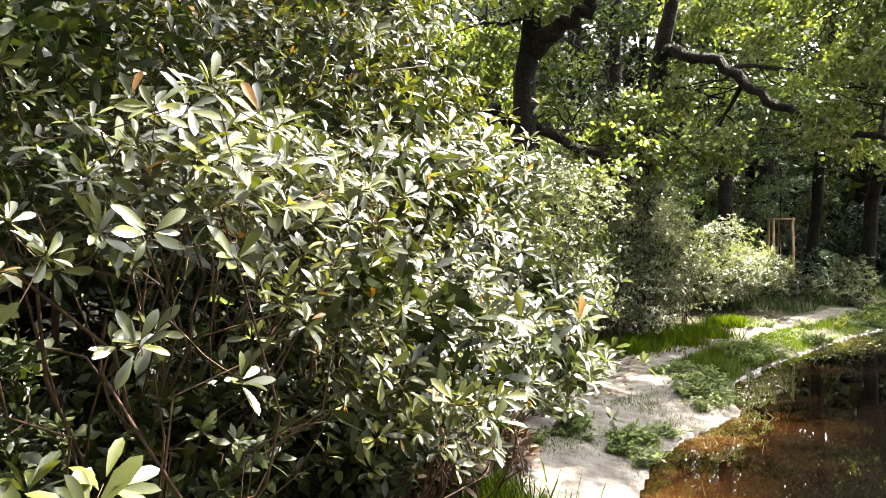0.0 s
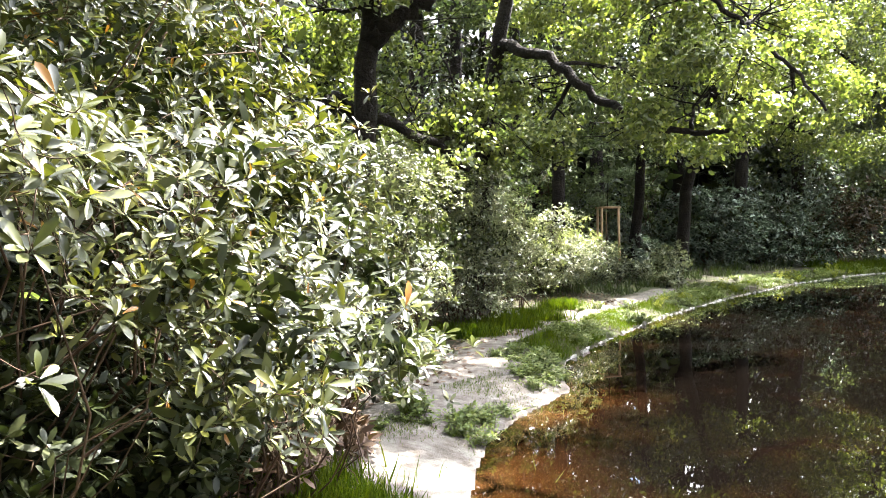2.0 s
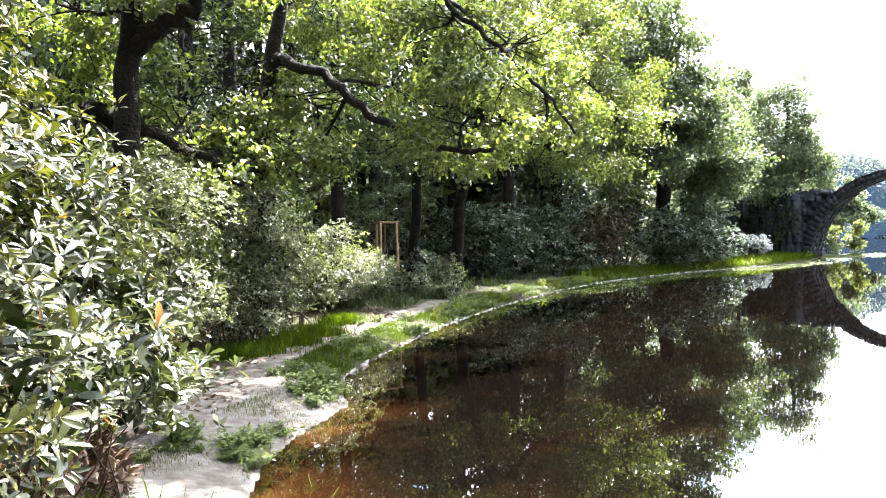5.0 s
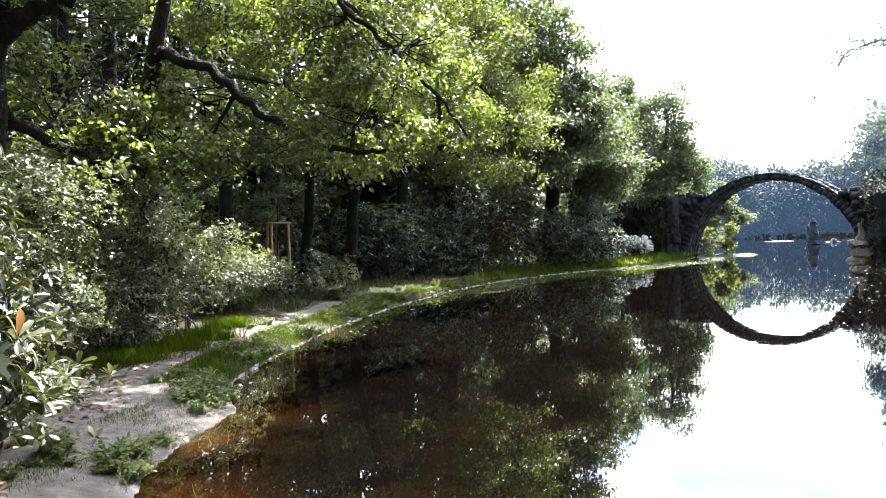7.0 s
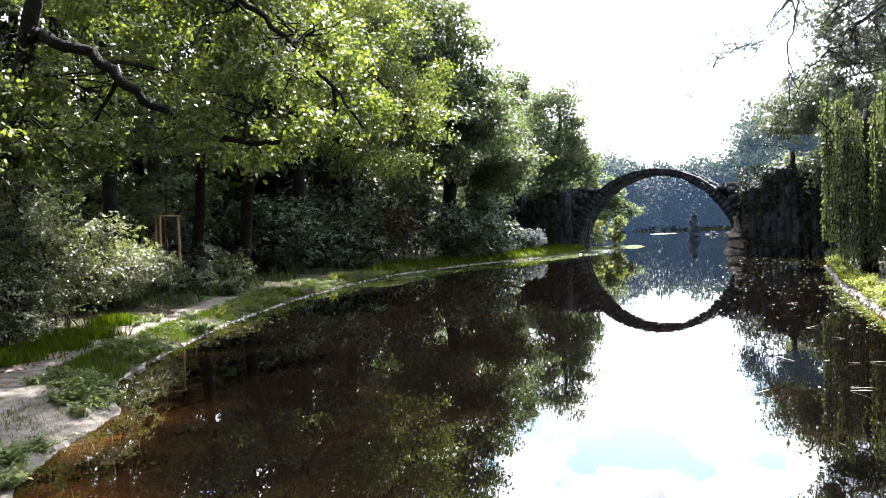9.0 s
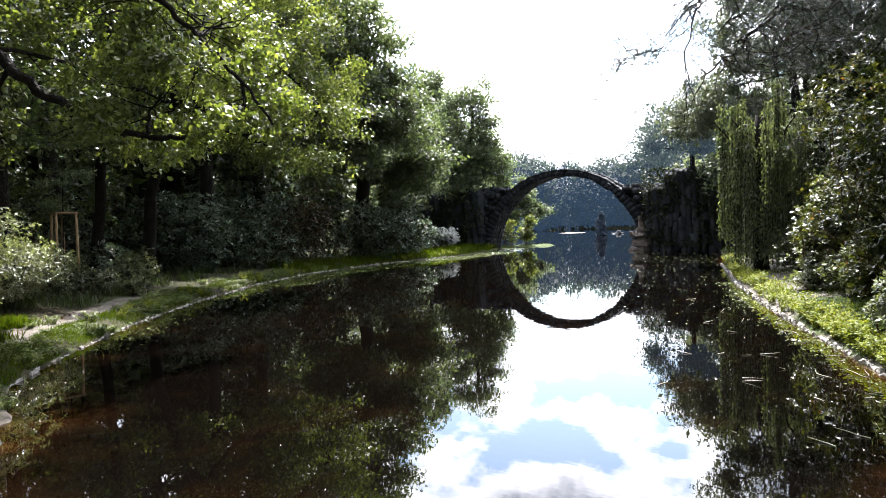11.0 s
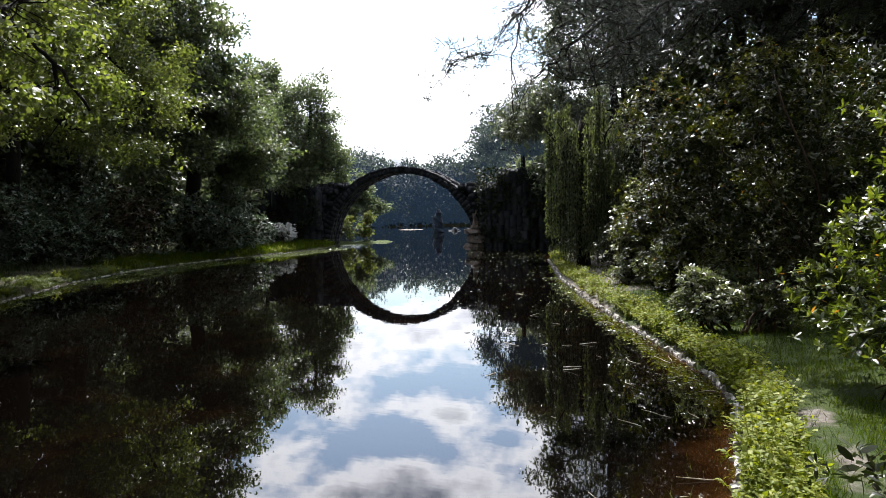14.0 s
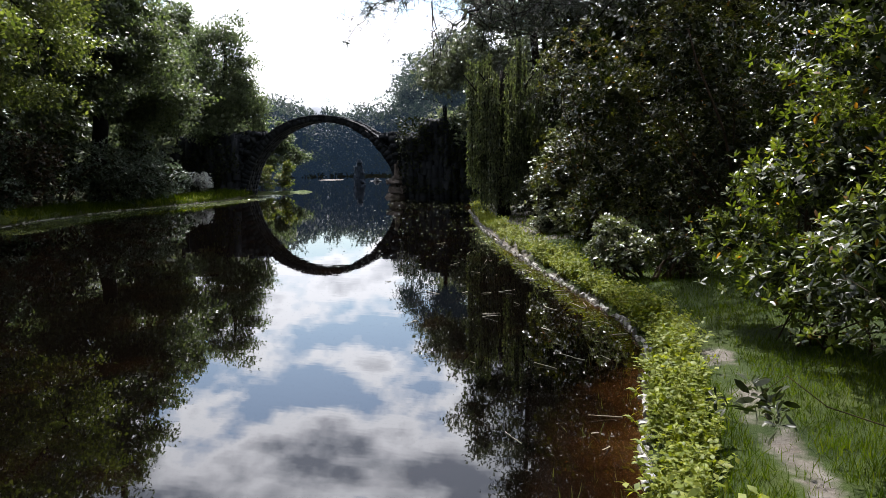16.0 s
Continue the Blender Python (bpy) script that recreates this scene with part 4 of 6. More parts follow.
# a dense further row that closes the wood; two in three have dark leaves for its shade
for i, (az, d, h) in enumerate([(-9 + 5.2 * k, 41 + 3 * (k % 2), 21) for k in range(9)] + [(36.5, 46, 19), (40, 48, 15), (-14, 27, 18), (-3, 34, 19), (6, 30, 17), (15, 33, 18), (25, 35, 18), (31, 40, 18)]):
    x, y = polar(az, d)
    g = height(x, y)
    rng = np.random.default_rng(420 + i)
    lm = [(x + rng.normal(0, 1.0), y + rng.normal(0, 1.0), g + h * k, 3.3 - 1.4 * abs(k - 0.5), 3.0, 1.9) for k in (0.07, 0.2, 0.33, 0.46, 0.6, 0.74, 0.88)]
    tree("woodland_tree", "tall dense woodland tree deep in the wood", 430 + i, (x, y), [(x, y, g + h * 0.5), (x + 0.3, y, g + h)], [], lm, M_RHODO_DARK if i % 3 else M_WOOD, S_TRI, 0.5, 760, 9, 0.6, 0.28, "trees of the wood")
# the wood goes on past the path; from az -48 on, unseen trees added to block sky light
for i, (az, d, h) in enumerate(((-22, 15, 15), (-30, 9.5, 10), (-19, 11, 11), (-48, 12, 15), (-80, 11, 15), (-112, 10, 15), (-145, 10, 14), (178, 11, 14), (150, 12, 14), (125, 13, 14), (-65, 19, 17), (-128, 17, 17), (165, 18, 17))):
    x, y = polar(az, d)
    g = height(x, y)
    rng = np.random.default_rng(450 + i)
    lm = [(x + rng.normal(0, 1.0), y + rng.normal(0, 1.0), g + h * k, 3.0 - 1.2 * abs(k - 0.55), 2.9, 1.6) for k in (0.18, 0.32, 0.46, 0.6, 0.74, 0.88)]
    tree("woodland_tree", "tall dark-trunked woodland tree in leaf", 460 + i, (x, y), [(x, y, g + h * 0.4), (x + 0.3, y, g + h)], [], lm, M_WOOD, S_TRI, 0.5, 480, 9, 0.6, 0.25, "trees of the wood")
# the tall tree and the paler one beside the bridge
a = polar(44.5, 39)
tree("broadleaf_tree", "tall dense broadleaf tree on the bank", 71, a, [P3(44.7, 39, 5), P3(45, 39, 12), P3(45, 39, 21)], [],
     [lump(44.8, 38, 8, 3.0, None, 2.6), lump(46.6, 39, 9, 2.3, None, 2.0), lump(47.6, 40, 5.5, 2.2, None, 1.8), lump(42.5, 38, 12, 3.4, None, 3.0), lump(45.6, 38, 12, 2.7, None, 2.4), lump(41.6, 38, 16, 3.1, None, 2.8), lump(37.5, 39, 20, 3.3, None, 3.0), lump(42, 37, 8, 2.8, None, 2.4), lump(42.5, 37.5, 4.2, 2.4, None, 1.6)],
     M_TREE, S_KITE, 0.23, 6400, 13, 0.42, 0.4, "trees by the bridge")
a = polar(47.4, 43)
tree("broadleaf_tree", "low pale green tree on the bank before the bridge", 75, a, [P3(47.4, 43, 1.5), P3(47.2, 43, 4)], [],
     [lump(45.2, 41, 4.2, 2.2, None, 1.5), lump(47.2, 42, 3.4, 2.0, None, 1.4), lump(48.8, 43, 2.6, 1.7, None, 1.2), lump(47.8, 43, 5.6, 1.8, None, 1.3)], M_PALE, S_TRI, 0.22, 1900, 12, 0.4, 0.18, "trees by the bridge", spray=0.6)
a = polar(52.6, 52)
tree("broadleaf_tree", "pale green tree with feathery top beside the bridge", 72, a, [P3(52.7, 52, 3), P3(53, 52, 7), P3(53.1, 52, 9.4)], [],
     [lump(52.6, 52, 8.6, 1.4, None, 1.4), lump(51.2, 52, 7.4, 1.9, None, 1.6), lump(53.7, 52, 7.2, 1.4, None, 1.4), lump(52, 52, 5.4, 2.6, None, 1.9), lump(54.2, 52, 4.6, 1.9, None, 1.5), lump(50.2, 51, 5.6, 2.4, None, 2.2), lump(52.5, 51, 3, 2.6, None, 1.3), lump(49.5, 50, 3, 2.2, None, 1.5), lump(54.9, 53, 3.6, 1.2, None, 0.9)],
     M_PALE, S_TRI, 0.24, 2700, 10, 0.5, 0.25, "trees by the bridge", spray=0.62, shell=0.35)
a = polar(48.5, 58)
tree("broadleaf_tree", "tall open tree behind the bank", 73, a, [P3(48.6, 58, 4), P3(49, 58, 8), P3(49.4, 58, 11)], [],
     [lump(49.3, 58, 9.0, 2.2, None, 1.8), lump(50.4, 58, 8.2, 1.3, None, 1.0), lump(48, 58, 6, 3, None, 2.4)], M_PALE, S_TRI, 0.26, 1300, 12, 0.4, 0.3, "trees by the bridge", spray=0.6)

# dark rhododendrons along the far-left bank
BANK = [(31.5, 29.5, 1.6, 2.6), (34.5, 30.5, 1.8, 3.0), (37.0, 31.8, 2.0, 3.4), (39.5, 33.2, 2.0, 3.6), (42.0, 34.8, 2.1, 3.8), (44.5, 36.6, 2.0, 3.5), (46.6, 38.6, 1.8, 3.0), (48.3, 41.0, 1.7, 2.6), (27.5, 29.5, 1.8, 2.8), (24.8, 26.5, 1.4, 1.9), (33.0, 35.5, 2.6, 4.6), (38.0, 38.0, 2.6, 5.0), (22, 29, 2.2, 3.2), (15.5, 25, 1.8, 2.4)]
for i, (az, d, r, h) in enumerate(BANK):
    d += 2.2 if az > 33 else 0.8    # a grass strip is left free along the water
    x, y = polar(az, d)
    g = height(x, y)
    rng = np.random.default_rng(500 + i)
    lm = [(x, y, g + h * 0.35, r, r, h * 0.42), (x + rng.normal(0, 0.7), y + rng.normal(0, 0.7), g + h * 0.68, r * 0.75, r * 0.75, h * 0.34), (x + rng.normal(0, 0.9), y + rng.normal(0, 0.9), g + h * 0.3, r * 0.8, r * 0.8, h * 0.36)]
    rust = i == 3
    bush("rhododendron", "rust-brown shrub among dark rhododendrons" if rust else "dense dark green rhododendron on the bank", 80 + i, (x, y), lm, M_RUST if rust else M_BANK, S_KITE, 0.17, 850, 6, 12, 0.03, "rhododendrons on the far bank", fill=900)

# ---------------------------------------------------------------- the bridge
BL, BR = np.array((41.9, 29.75)), np.array((43.1, 19.45))


def block(rng, c, ax, ay, az_, hx, hy, hz, jit=0.12):
    """A rough stone: a box with shifted corners."""
    v = []
    for sx, sy, sz in ((-1, -1, -1), (1, -1, -1), (1, 1, -1), (-1, 1, -1), (-1, -1, 1), (1, -1, 1), (1, 1, 1), (-1, 1, 1)):
        k = 1 + rng.uniform(-jit, jit, 3)
        v.append(c + ax * hx * sx * k[0] + ay * hy * sy * k[1] + az_ * hz * sz * k[2])
    return np.array(v), np.array([(0, 2, 1), (0, 3, 2), (4, 5, 6), (4, 6, 7), (0, 1, 5), (0, 5, 4), (1, 2, 6), (1, 6, 5), (2, 3, 7), (2, 7, 6), (3, 0, 4), (3, 4, 7)])


def column(rng, x, y, z0, z1, r, lean=0.03):
    """A six-sided basalt column with a broken top."""
    n = 6
    ang = np.arange(n) * np.pi / 3 + rng.uniform(0, 1)
    d = rng.normal(0, lean, 2) * (z1 - z0)
    rr = r * rng.uniform(0.8, 1.15, n)
    lo = np.stack([x + rr * np.cos(ang), y + rr * np.sin(ang), np.full(n, z0)], 1)
    hi = np.stack([x + d[0] + rr * np.cos(ang), y + d[1] + rr * np.sin(ang), z1 + rng.uniform(-0.1, 0.12, n)], 1)
    v = np.concatenate([lo, hi, [(x + d[0], y + d[1], z1 + 0.04)]])
    f = []
    for k in range(n):
        j = (k + 1) % n
        f += [(k, j, n + j), (k, n + j, n + k), (n + k, n + j, 2 * n)]
    return v, np.array(f)


def make_bridge():
    rng = np.random.default_rng(7)
    mid, along = (BL + BR) / 2, unit(BR - BL)
    across = np.array((-along[1], along[0]))
    top = tagged(new("stone_bridge"), "dark basalt bridge with a half-circle arch over the pond", "bridge")
    top.location = (*mid, 0)
    o = np.array((*mid, 0.0))
    u, w, up = np.array((*along, 0)), np.array((*across, 0)), np.array((0, 0, 1.0))
    inner, cz = 5.28, -0.6
    width = 1.5
    pieces = []
    n = 58
    for i in range(n):
        th = math.pi * (-0.03 + 1.06 * (i + 0.5) / n)
        for j in range(5):
            rad, tan = u * math.cos(th) + up * math.sin(th), -u * math.sin(th) + up * math.cos(th)
            steep = abs(math.cos(th))
            h = (0.3 + 0.3 * steep ** 2) * rng.uniform(0.85, 1.2)
            c = up * cz + rad * (inner + h / 2 + rng.uniform(-0.03, 0.03)) + w * ((j - 2) * width / 5 * 1.04)
            pieces.append(block(rng, c, tan, w, rad, 0.5 * inner * 1.1 * math.pi * 1.04 / n, width / 10, h / 2, 0.13))
    v, f = join(pieces)
    mesh_part("arch", np_mesh("arch", v, f), M_BASALT, top, "ring of narrow basalt arch stones")["kind"] = "stuff"
    # flat stones along the arch's back
    pieces = []
    for i in range(64):
        th = math.pi * (0.13 + 0.74 * (i + 0.5) / 64)
        rad, tan = u * math.cos(th) + up * math.sin(th), -u * math.sin(th) + up * math.cos(th)
        for s in (-1, 1):
            c = up * cz + rad * (inner + 0.35 + 0.28 * math.cos(th) ** 2) + w * s * (width / 2 - 0.08)
            pieces.append(block(rng, c, tan, w, rad, 0.12, 0.14, rng.uniform(0.03, 0.07), 0.25))
    v, f = join(pieces)
    mesh_part("coping", np_mesh("coping", v, f), M_BASALT, top, "uneven edge stones along the arch's back")["kind"] = "stuff"
    # abutments of upright basalt columns: reach along the bridge, height by place
    for side, span, prof in ((-1, 5.4, lambda s: 3.95 if s < 3.6 else 3.1), (1, 4.4, lambda s: 3.7 if s < 0.9 else 4.6)):
        pieces = []
        s = 0.0
        while s < span:
            dep = -1.2
            while dep < 1.3:
                zt = prof(s) + rng.uniform(-0.16, 0.1)
                # broken columns piled on one another, clear of the opening
                d = 5.28 + 0.5 + s + rng.uniform(-0.08, 0.08)
                c = along * side * d + across * (dep + rng.uniform(-0.08, 0.08))
                z = -0.6
                while z < zt - 0.1:
                    top_z = min(zt, z + rng.uniform(0.35, 1.1))
                    e = rng.normal(0, 0.07, 2)
                    pieces.append(column(rng, c[0] + e[0], c[1] + e[1], z, top_z, 0.26 * rng.uniform(0.8, 1.15), 0.02))
                    z = top_z - 0.05
                dep += 0.42
            s += 0.4
        # the wedge between arch and column wall, filled with smaller stones
        for _ in range(620):
            th = rng.uniform(0.08, 0.95)
            r0 = 5.28 + 0.7
            a, z = r0 * math.cos(th), cz + r0 * math.sin(th)
            x = rng.uniform(min(a, 5.85), 6.0)
            if z > prof(0) + 0.1:
                continue
            c = u * side * x + w * rng.uniform(-0.75, 0.75) + up * z
            pieces.append(block(rng, c, u, w, up, rng.uniform(0.12, 0.24), 0.16, rng.uniform(0.1, 0.2), 0.25))
        # ivy on the abutment
        q = np.column_stack([rng.uniform(5.4, 5.7 + span, 6500), rng.choice([-1.45, 1.4], 6500) + rng.normal(0, 0.1, 6500), rng.uniform(0.2, 4.8, 6500)])
        gate = np.sin(q[:, 0] * 2.1 + side) + np.sin(q[:, 2] * 1.7 + 2 * side) + rng.normal(0, 0.5, 6500)
        q = q[(gate > -0.5) & (q[:, 2] < prof(2.0) + 0.2)]
        lp = q[:, :1] * side * u + q[:, 1:2] * w + q[:, 2:] * up
        v, f = blades(S_KITE, lp, rng.normal(0, 1, lp.shape), rng.normal(0, 0.5, lp.shape) + w * np.sign(q[:, 1:2]) + up * 0.4, rng.uniform(0.12, 0.24, len(lp)))
        mesh_part("ivy", np_mesh("ivy", v, f), M_RHODO_DARK, top, "dark ivy growing on the stones")["kind"] = "stuff"
        v, f = join(pieces)
        mesh_part("abutment", np_mesh("abutment", v, f), M_BASALT, top, "abutment of upright basalt columns")["kind"] = "stuff"


make_bridge()


def rock_stack(name, label, seed, x, y, h, r, mat, layers, point=0.3, shelves=False):
    """A pinnacle of piled flat stones."""
    rng = np.random.default_rng(seed)
    top = tagged(new(name), label, "rock")
    top.location = (x, y, 0)
    z = -0.3
    e = np.eye(3)
    for i in range(layers):
        t = i / (layers - 1)
        hz = (h + 0.3) / layers / 2
        if shelves:
            # wide shelves below, a slender point on top
            rr = r * ((1 - 0.3 * t) * (1.12 if i % 2 else 0.86) if t < 0.62 else point + (1 - t) * 0.75) * rng.uniform(0.9, 1.1)
        else:
            rr = r * (1 - (1 - point) * t ** 1.6) * rng.uniform(0.85, 1.1)
        bm = bmesh.new()
        m = bmesh.ops.create_cone(bm, cap_ends=True, segments=9, radius1=rr, radius2=rr * (0.55 if i == layers - 1 else 0.86), depth=hz * 2.15)
        for q in m["verts"]:
            q.co += Vector(rng.normal(0, rr * 0.09, 3))
        bmesh.ops.rotate(bm, verts=bm.verts, matrix=Matrix.Rotation(rng.uniform(0, 6), 3, "Z"))
        bmesh.ops.translate(bm, verts=bm.verts, vec=(rng.normal(0, r * 0.08), rng.normal(0, r * 0.08), z + hz))
        part("stone", bm, mat, top)
        z += 2 * hz
    return top


x, y = polar(65.4, 46.2)
rock_stack("rock_pinnacle", "pale reddish stacked rock pinnacle standing in the water", 61, x, y, 2.25, 0.62, M_PALESTONE, 11, 0.1, True)
x, y = polar(62.4, 78)
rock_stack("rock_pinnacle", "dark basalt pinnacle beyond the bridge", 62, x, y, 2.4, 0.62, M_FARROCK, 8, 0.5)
x, y = polar(63.6, 84)
rock_stack("rock_pinnacle", "low dark rocks beyond the bridge", 63, x, y, 0.35, 0.8, M_BASALT, 2, 0.6)


# islets with bright bushes, seen through the arch
def islet(x, y, r, h, mat=M_TURF, label="low grassy islet in the pond"):
    bm = bmesh.new()
    rng = np.random.default_rng(int(x * 10))
    rings, seg = 5, 22
    rows = []
    for i in range(rings):
        t = i / (rings - 1)
        rows.append([bm.verts.new((r * t * math.cos(k * 2 * math.pi / seg) * 1.3, r * t * math.sin(k * 2 * math.pi / seg) * (1 + 0.12 * math.sin(3 * k)), h * (1 - t * t) - 0.08 * t + rng.normal(0, 0.015))) for k in range(seg)])
    for i in range(rings - 1):
        for k in range(seg):
            j = (k + 1) % seg
            bm.faces.new((rows[i][k], rows[i + 1][k], rows[i + 1][j], rows[i][j]))
    ob = part("islet", bm, mat)
    ob.location = (x, y, 0.0)
    tagged(ob, label, "islet", kind="structure")


for az, d, r, bh, br in ((57.0, 54.5, 1.3, 1.9, 1.0), (55.4, 54, 1.2, 1.75, 1.0), (58.2, 55, 0.9, 0.0, 0)):
    x, y = polar(az, d)
    islet(x, y, r, 0.16)
    if bh:
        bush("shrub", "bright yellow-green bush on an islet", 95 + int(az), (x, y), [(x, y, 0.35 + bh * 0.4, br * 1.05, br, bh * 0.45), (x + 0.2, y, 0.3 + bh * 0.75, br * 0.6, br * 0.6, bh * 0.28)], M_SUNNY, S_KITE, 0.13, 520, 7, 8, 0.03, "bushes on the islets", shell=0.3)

# a low pale strip added for the lit far waterline, and the tree that leans out behind the arch
x, y = polar(60.2, 92)
islet(x, y, 2.2, 0.08, M_PALESTONE, "low pale strip for the lit far waterline")
a = polar(54.5, 71)
tree("broadleaf_tree", "pale tree leaning over the water behind the arch", 74, a, [P3(54.9, 71, 0.5), P3(55.3, 71, 2)], [],
     [lump(55.4, 70, 2.6, 1.7, None, 1.3), lump(56.6, 70, 1.6, 1.6, None, 1.3), lump(57.4, 69.5, 0.4, 1.3, None, 1.0), lump(55.6, 70, 0.4, 1.8, None, 1.3), lump(54.6, 70, 4.0, 1.6, None, 1.2)], M_PALE, S_TRI, 0.26, 1300, 12, 0.4, 0.18, "trees by the bridge", spray=0.6)
x, y = polar(50.6, 47.5)
bush("shrub", "white-flowering shrub by the water", 99, (x, y), [(x, y, height(x, y) + 0.6, 1.2, 0.9, 0.75)], leaf_material("white blossom", [(0.0, (0.55, 0.57, 0.5)), (0.4, (0.75, 0.75, 0.72)), (1.0, (0.85, 0.85, 0.82))], rough=0.6, thin=0.3, glow=(1, 1, 1)), S_BROAD, 0.1, 500, 8, 8, 0.02, fill=600)

# ---------------------------------------------------------------- far woods, round the pond's head
def far_woods():
    rng = np.random.default_rng(5)
    pieces, trunks, distant = [], [], []
    for i in range(520):
        if i < 180:
            az, d = rng.uniform(49, 76), rng.uniform(100, 132)
        elif i < 240:
            az, d = rng.uniform(64.5, 73), rng.uniform(106, 125)
        elif i < 320:
            az, d = rng.uniform(64.5, 84), rng.uniform(62, 104)
        elif i < 370:
            az, d = rng.uniform(46, 58), rng.uniform(58, 104)
        else:
            az, d = rng.uniform(-35, 47), rng.uniform(44, 70)
        x, y = polar(az, d)
        sd = shore_distance([(x, y)])[0]
        if sd < 2:
            continue
        g = height(x, y)
        h = rng.uniform(13.5, 17) if 180 <= i < 240 else rng.uniform(8.5, 11.0) if d > 100 else rng.uniform(7.0, 9.0) if az < 57 else rng.uniform(6.5, 9.0) + 2.5 * (az > 67)
        r = h * 0.27
        lm = [(x + rng.normal(0, 0.6), y + rng.normal(0, 0.6), g + h * k, r * (1.25 - k * 0.6), r * (1.25 - k * 0.6), h * 0.18) for k in (0.12, 0.32, 0.55, 0.74, 0.9)]
        p, o = on_lumps(rng, lm, 90, 0.45)
        (distant if d > 96 else pieces).append(leafy(rng, p, o, S_TRI, 0.55, 9, 0.32))
        q, oq = on_lumps(rng, [(*L[:3], *(0.68 * np.asarray(L[3:]))) for L in lm], 40, 0.2)
        (distant if d > 96 else pieces).append(leafy(rng, q, oq, S_KITE, 1.1, 1, 0.3))
        if d < 96:
            trunks.append(tube([(x, y, g - 0.2), (x, y, g + h * 0.8)], [0.22, 0.1], 5))
    edge = []
    for i in range(240):
        az, d = rng.uniform(54, 70), rng.uniform(92, 128)
        x, y = polar(az, d)
        if not 0.6 < shore_distance([(x, y)])[0] < 9:
            continue
        g, h = height(x, y), rng.uniform(6.5, 9.5)
        lm = [(x, y, g + h * k, h * 0.3, h * 0.3, h * 0.2) for k in (0.1, 0.35, 0.6, 0.82)]
        p, o = on_lumps(rng, lm, 70, 0.3)
        edge.append(leafy(rng, p, o, S_TRI, 0.6, 9, 0.4))
    v, f = join(edge)
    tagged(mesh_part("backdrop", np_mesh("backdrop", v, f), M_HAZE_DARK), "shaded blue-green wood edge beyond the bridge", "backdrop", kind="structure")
    top = tagged(new("far_woods"), "deciduous wood on the slopes round the pond", "woods", kind="stuff")
    v, f = join(pieces)
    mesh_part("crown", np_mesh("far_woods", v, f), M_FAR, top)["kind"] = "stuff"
    v, f = join(trunks)
    mesh_part("trunk", np_mesh("trunks", v, f), M_BARK, top)["kind"] = "stuff"
    v, f = join(distant)
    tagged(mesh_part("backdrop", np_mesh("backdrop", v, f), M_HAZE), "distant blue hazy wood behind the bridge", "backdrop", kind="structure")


far_woods()

# ---------------------------------------------------------------- right bank
def weeping_tree():
    rng = np.random.default_rng(9)
    x, y = polar(73.8, 27.5)
    g = height(x, y)
    top = tagged(new("weeping_tree"), "weeping tree with curtains of hanging green twigs", "tree")
    top.location = (x, y, g)
    o = np.array((x, y, g))
    v, f = tube(wander(rng, (0, 0, -0.2), (0.2, 0.1, 5.2), 8, 0.1), np.linspace(0.28, 0.12, 8), 8)
    mesh_part("trunk", np_mesh("trunk", v, f), M_BARK, top, smooth=True)
    leaves, cords = [], []
    # strands hang in columns from the ends of the boughs, most of them nearly to the grass
    for i in range(34):
        ang, r = rng.uniform(0, 2 * np.pi), 1.75 * rng.uniform(0.25, 1.0)
        z1 = 5.7 - 1.1 * (r / 1.75) ** 2 + rng.normal(0, 0.45)
        low = rng.choice([0.25, 0.5, 1.0, 2.2], p=[0.4, 0.3, 0.2, 0.1])
        wide = rng.uniform(0.05, 0.13)
        for j in range(12):
            cx, cy = r * math.cos(ang) + rng.normal(0, wide), r * math.sin(ang) + rng.normal(0, wide)
            top_z, end_z = z1 - abs(rng.normal(0, 0.3)), low + abs(rng.normal(0, 0.35))
            n = max(6, int((top_z - end_z) / 0.05))
            line = np.stack([cx + 0.05 * np.sin(np.linspace(0, 5, n) + i), cy + 0.05 * np.cos(np.linspace(0, 4, n) + i), np.linspace(top_z, end_z, n)], 1)
            cords.append(tube(line[:: max(1, n // 5)], 0.006, 3))
            ax = unit(rng.normal(0, 0.45, (n, 3)) + np.array([0, 0, -1.0]))
            leaves.append(blades(S_KITE, line + rng.normal(0, 0.025, (n, 3)), ax, rng.normal(0, 1, (n, 3)), rng.uniform(0.07, 0.14, n)))
    v, f = join(leaves)
    mesh_part("crown", np_mesh("crown", v, f), M_WEEP, top)["kind"] = "stuff"
    for i in range(9):
        a = i * 0.7
        cords.append(tube(wander(rng, (0.1, 0, 3.6), (1.5 * math.cos(a), 1.5 * math.sin(a), 5.0), 6, 0.15), np.linspace(0.07, 0.02, 6), 5))
    v, f = join(cords)
    mesh_part("branchwork", np_mesh("branchwork", v, f), M_BARK, top)["kind"] = "stuff"


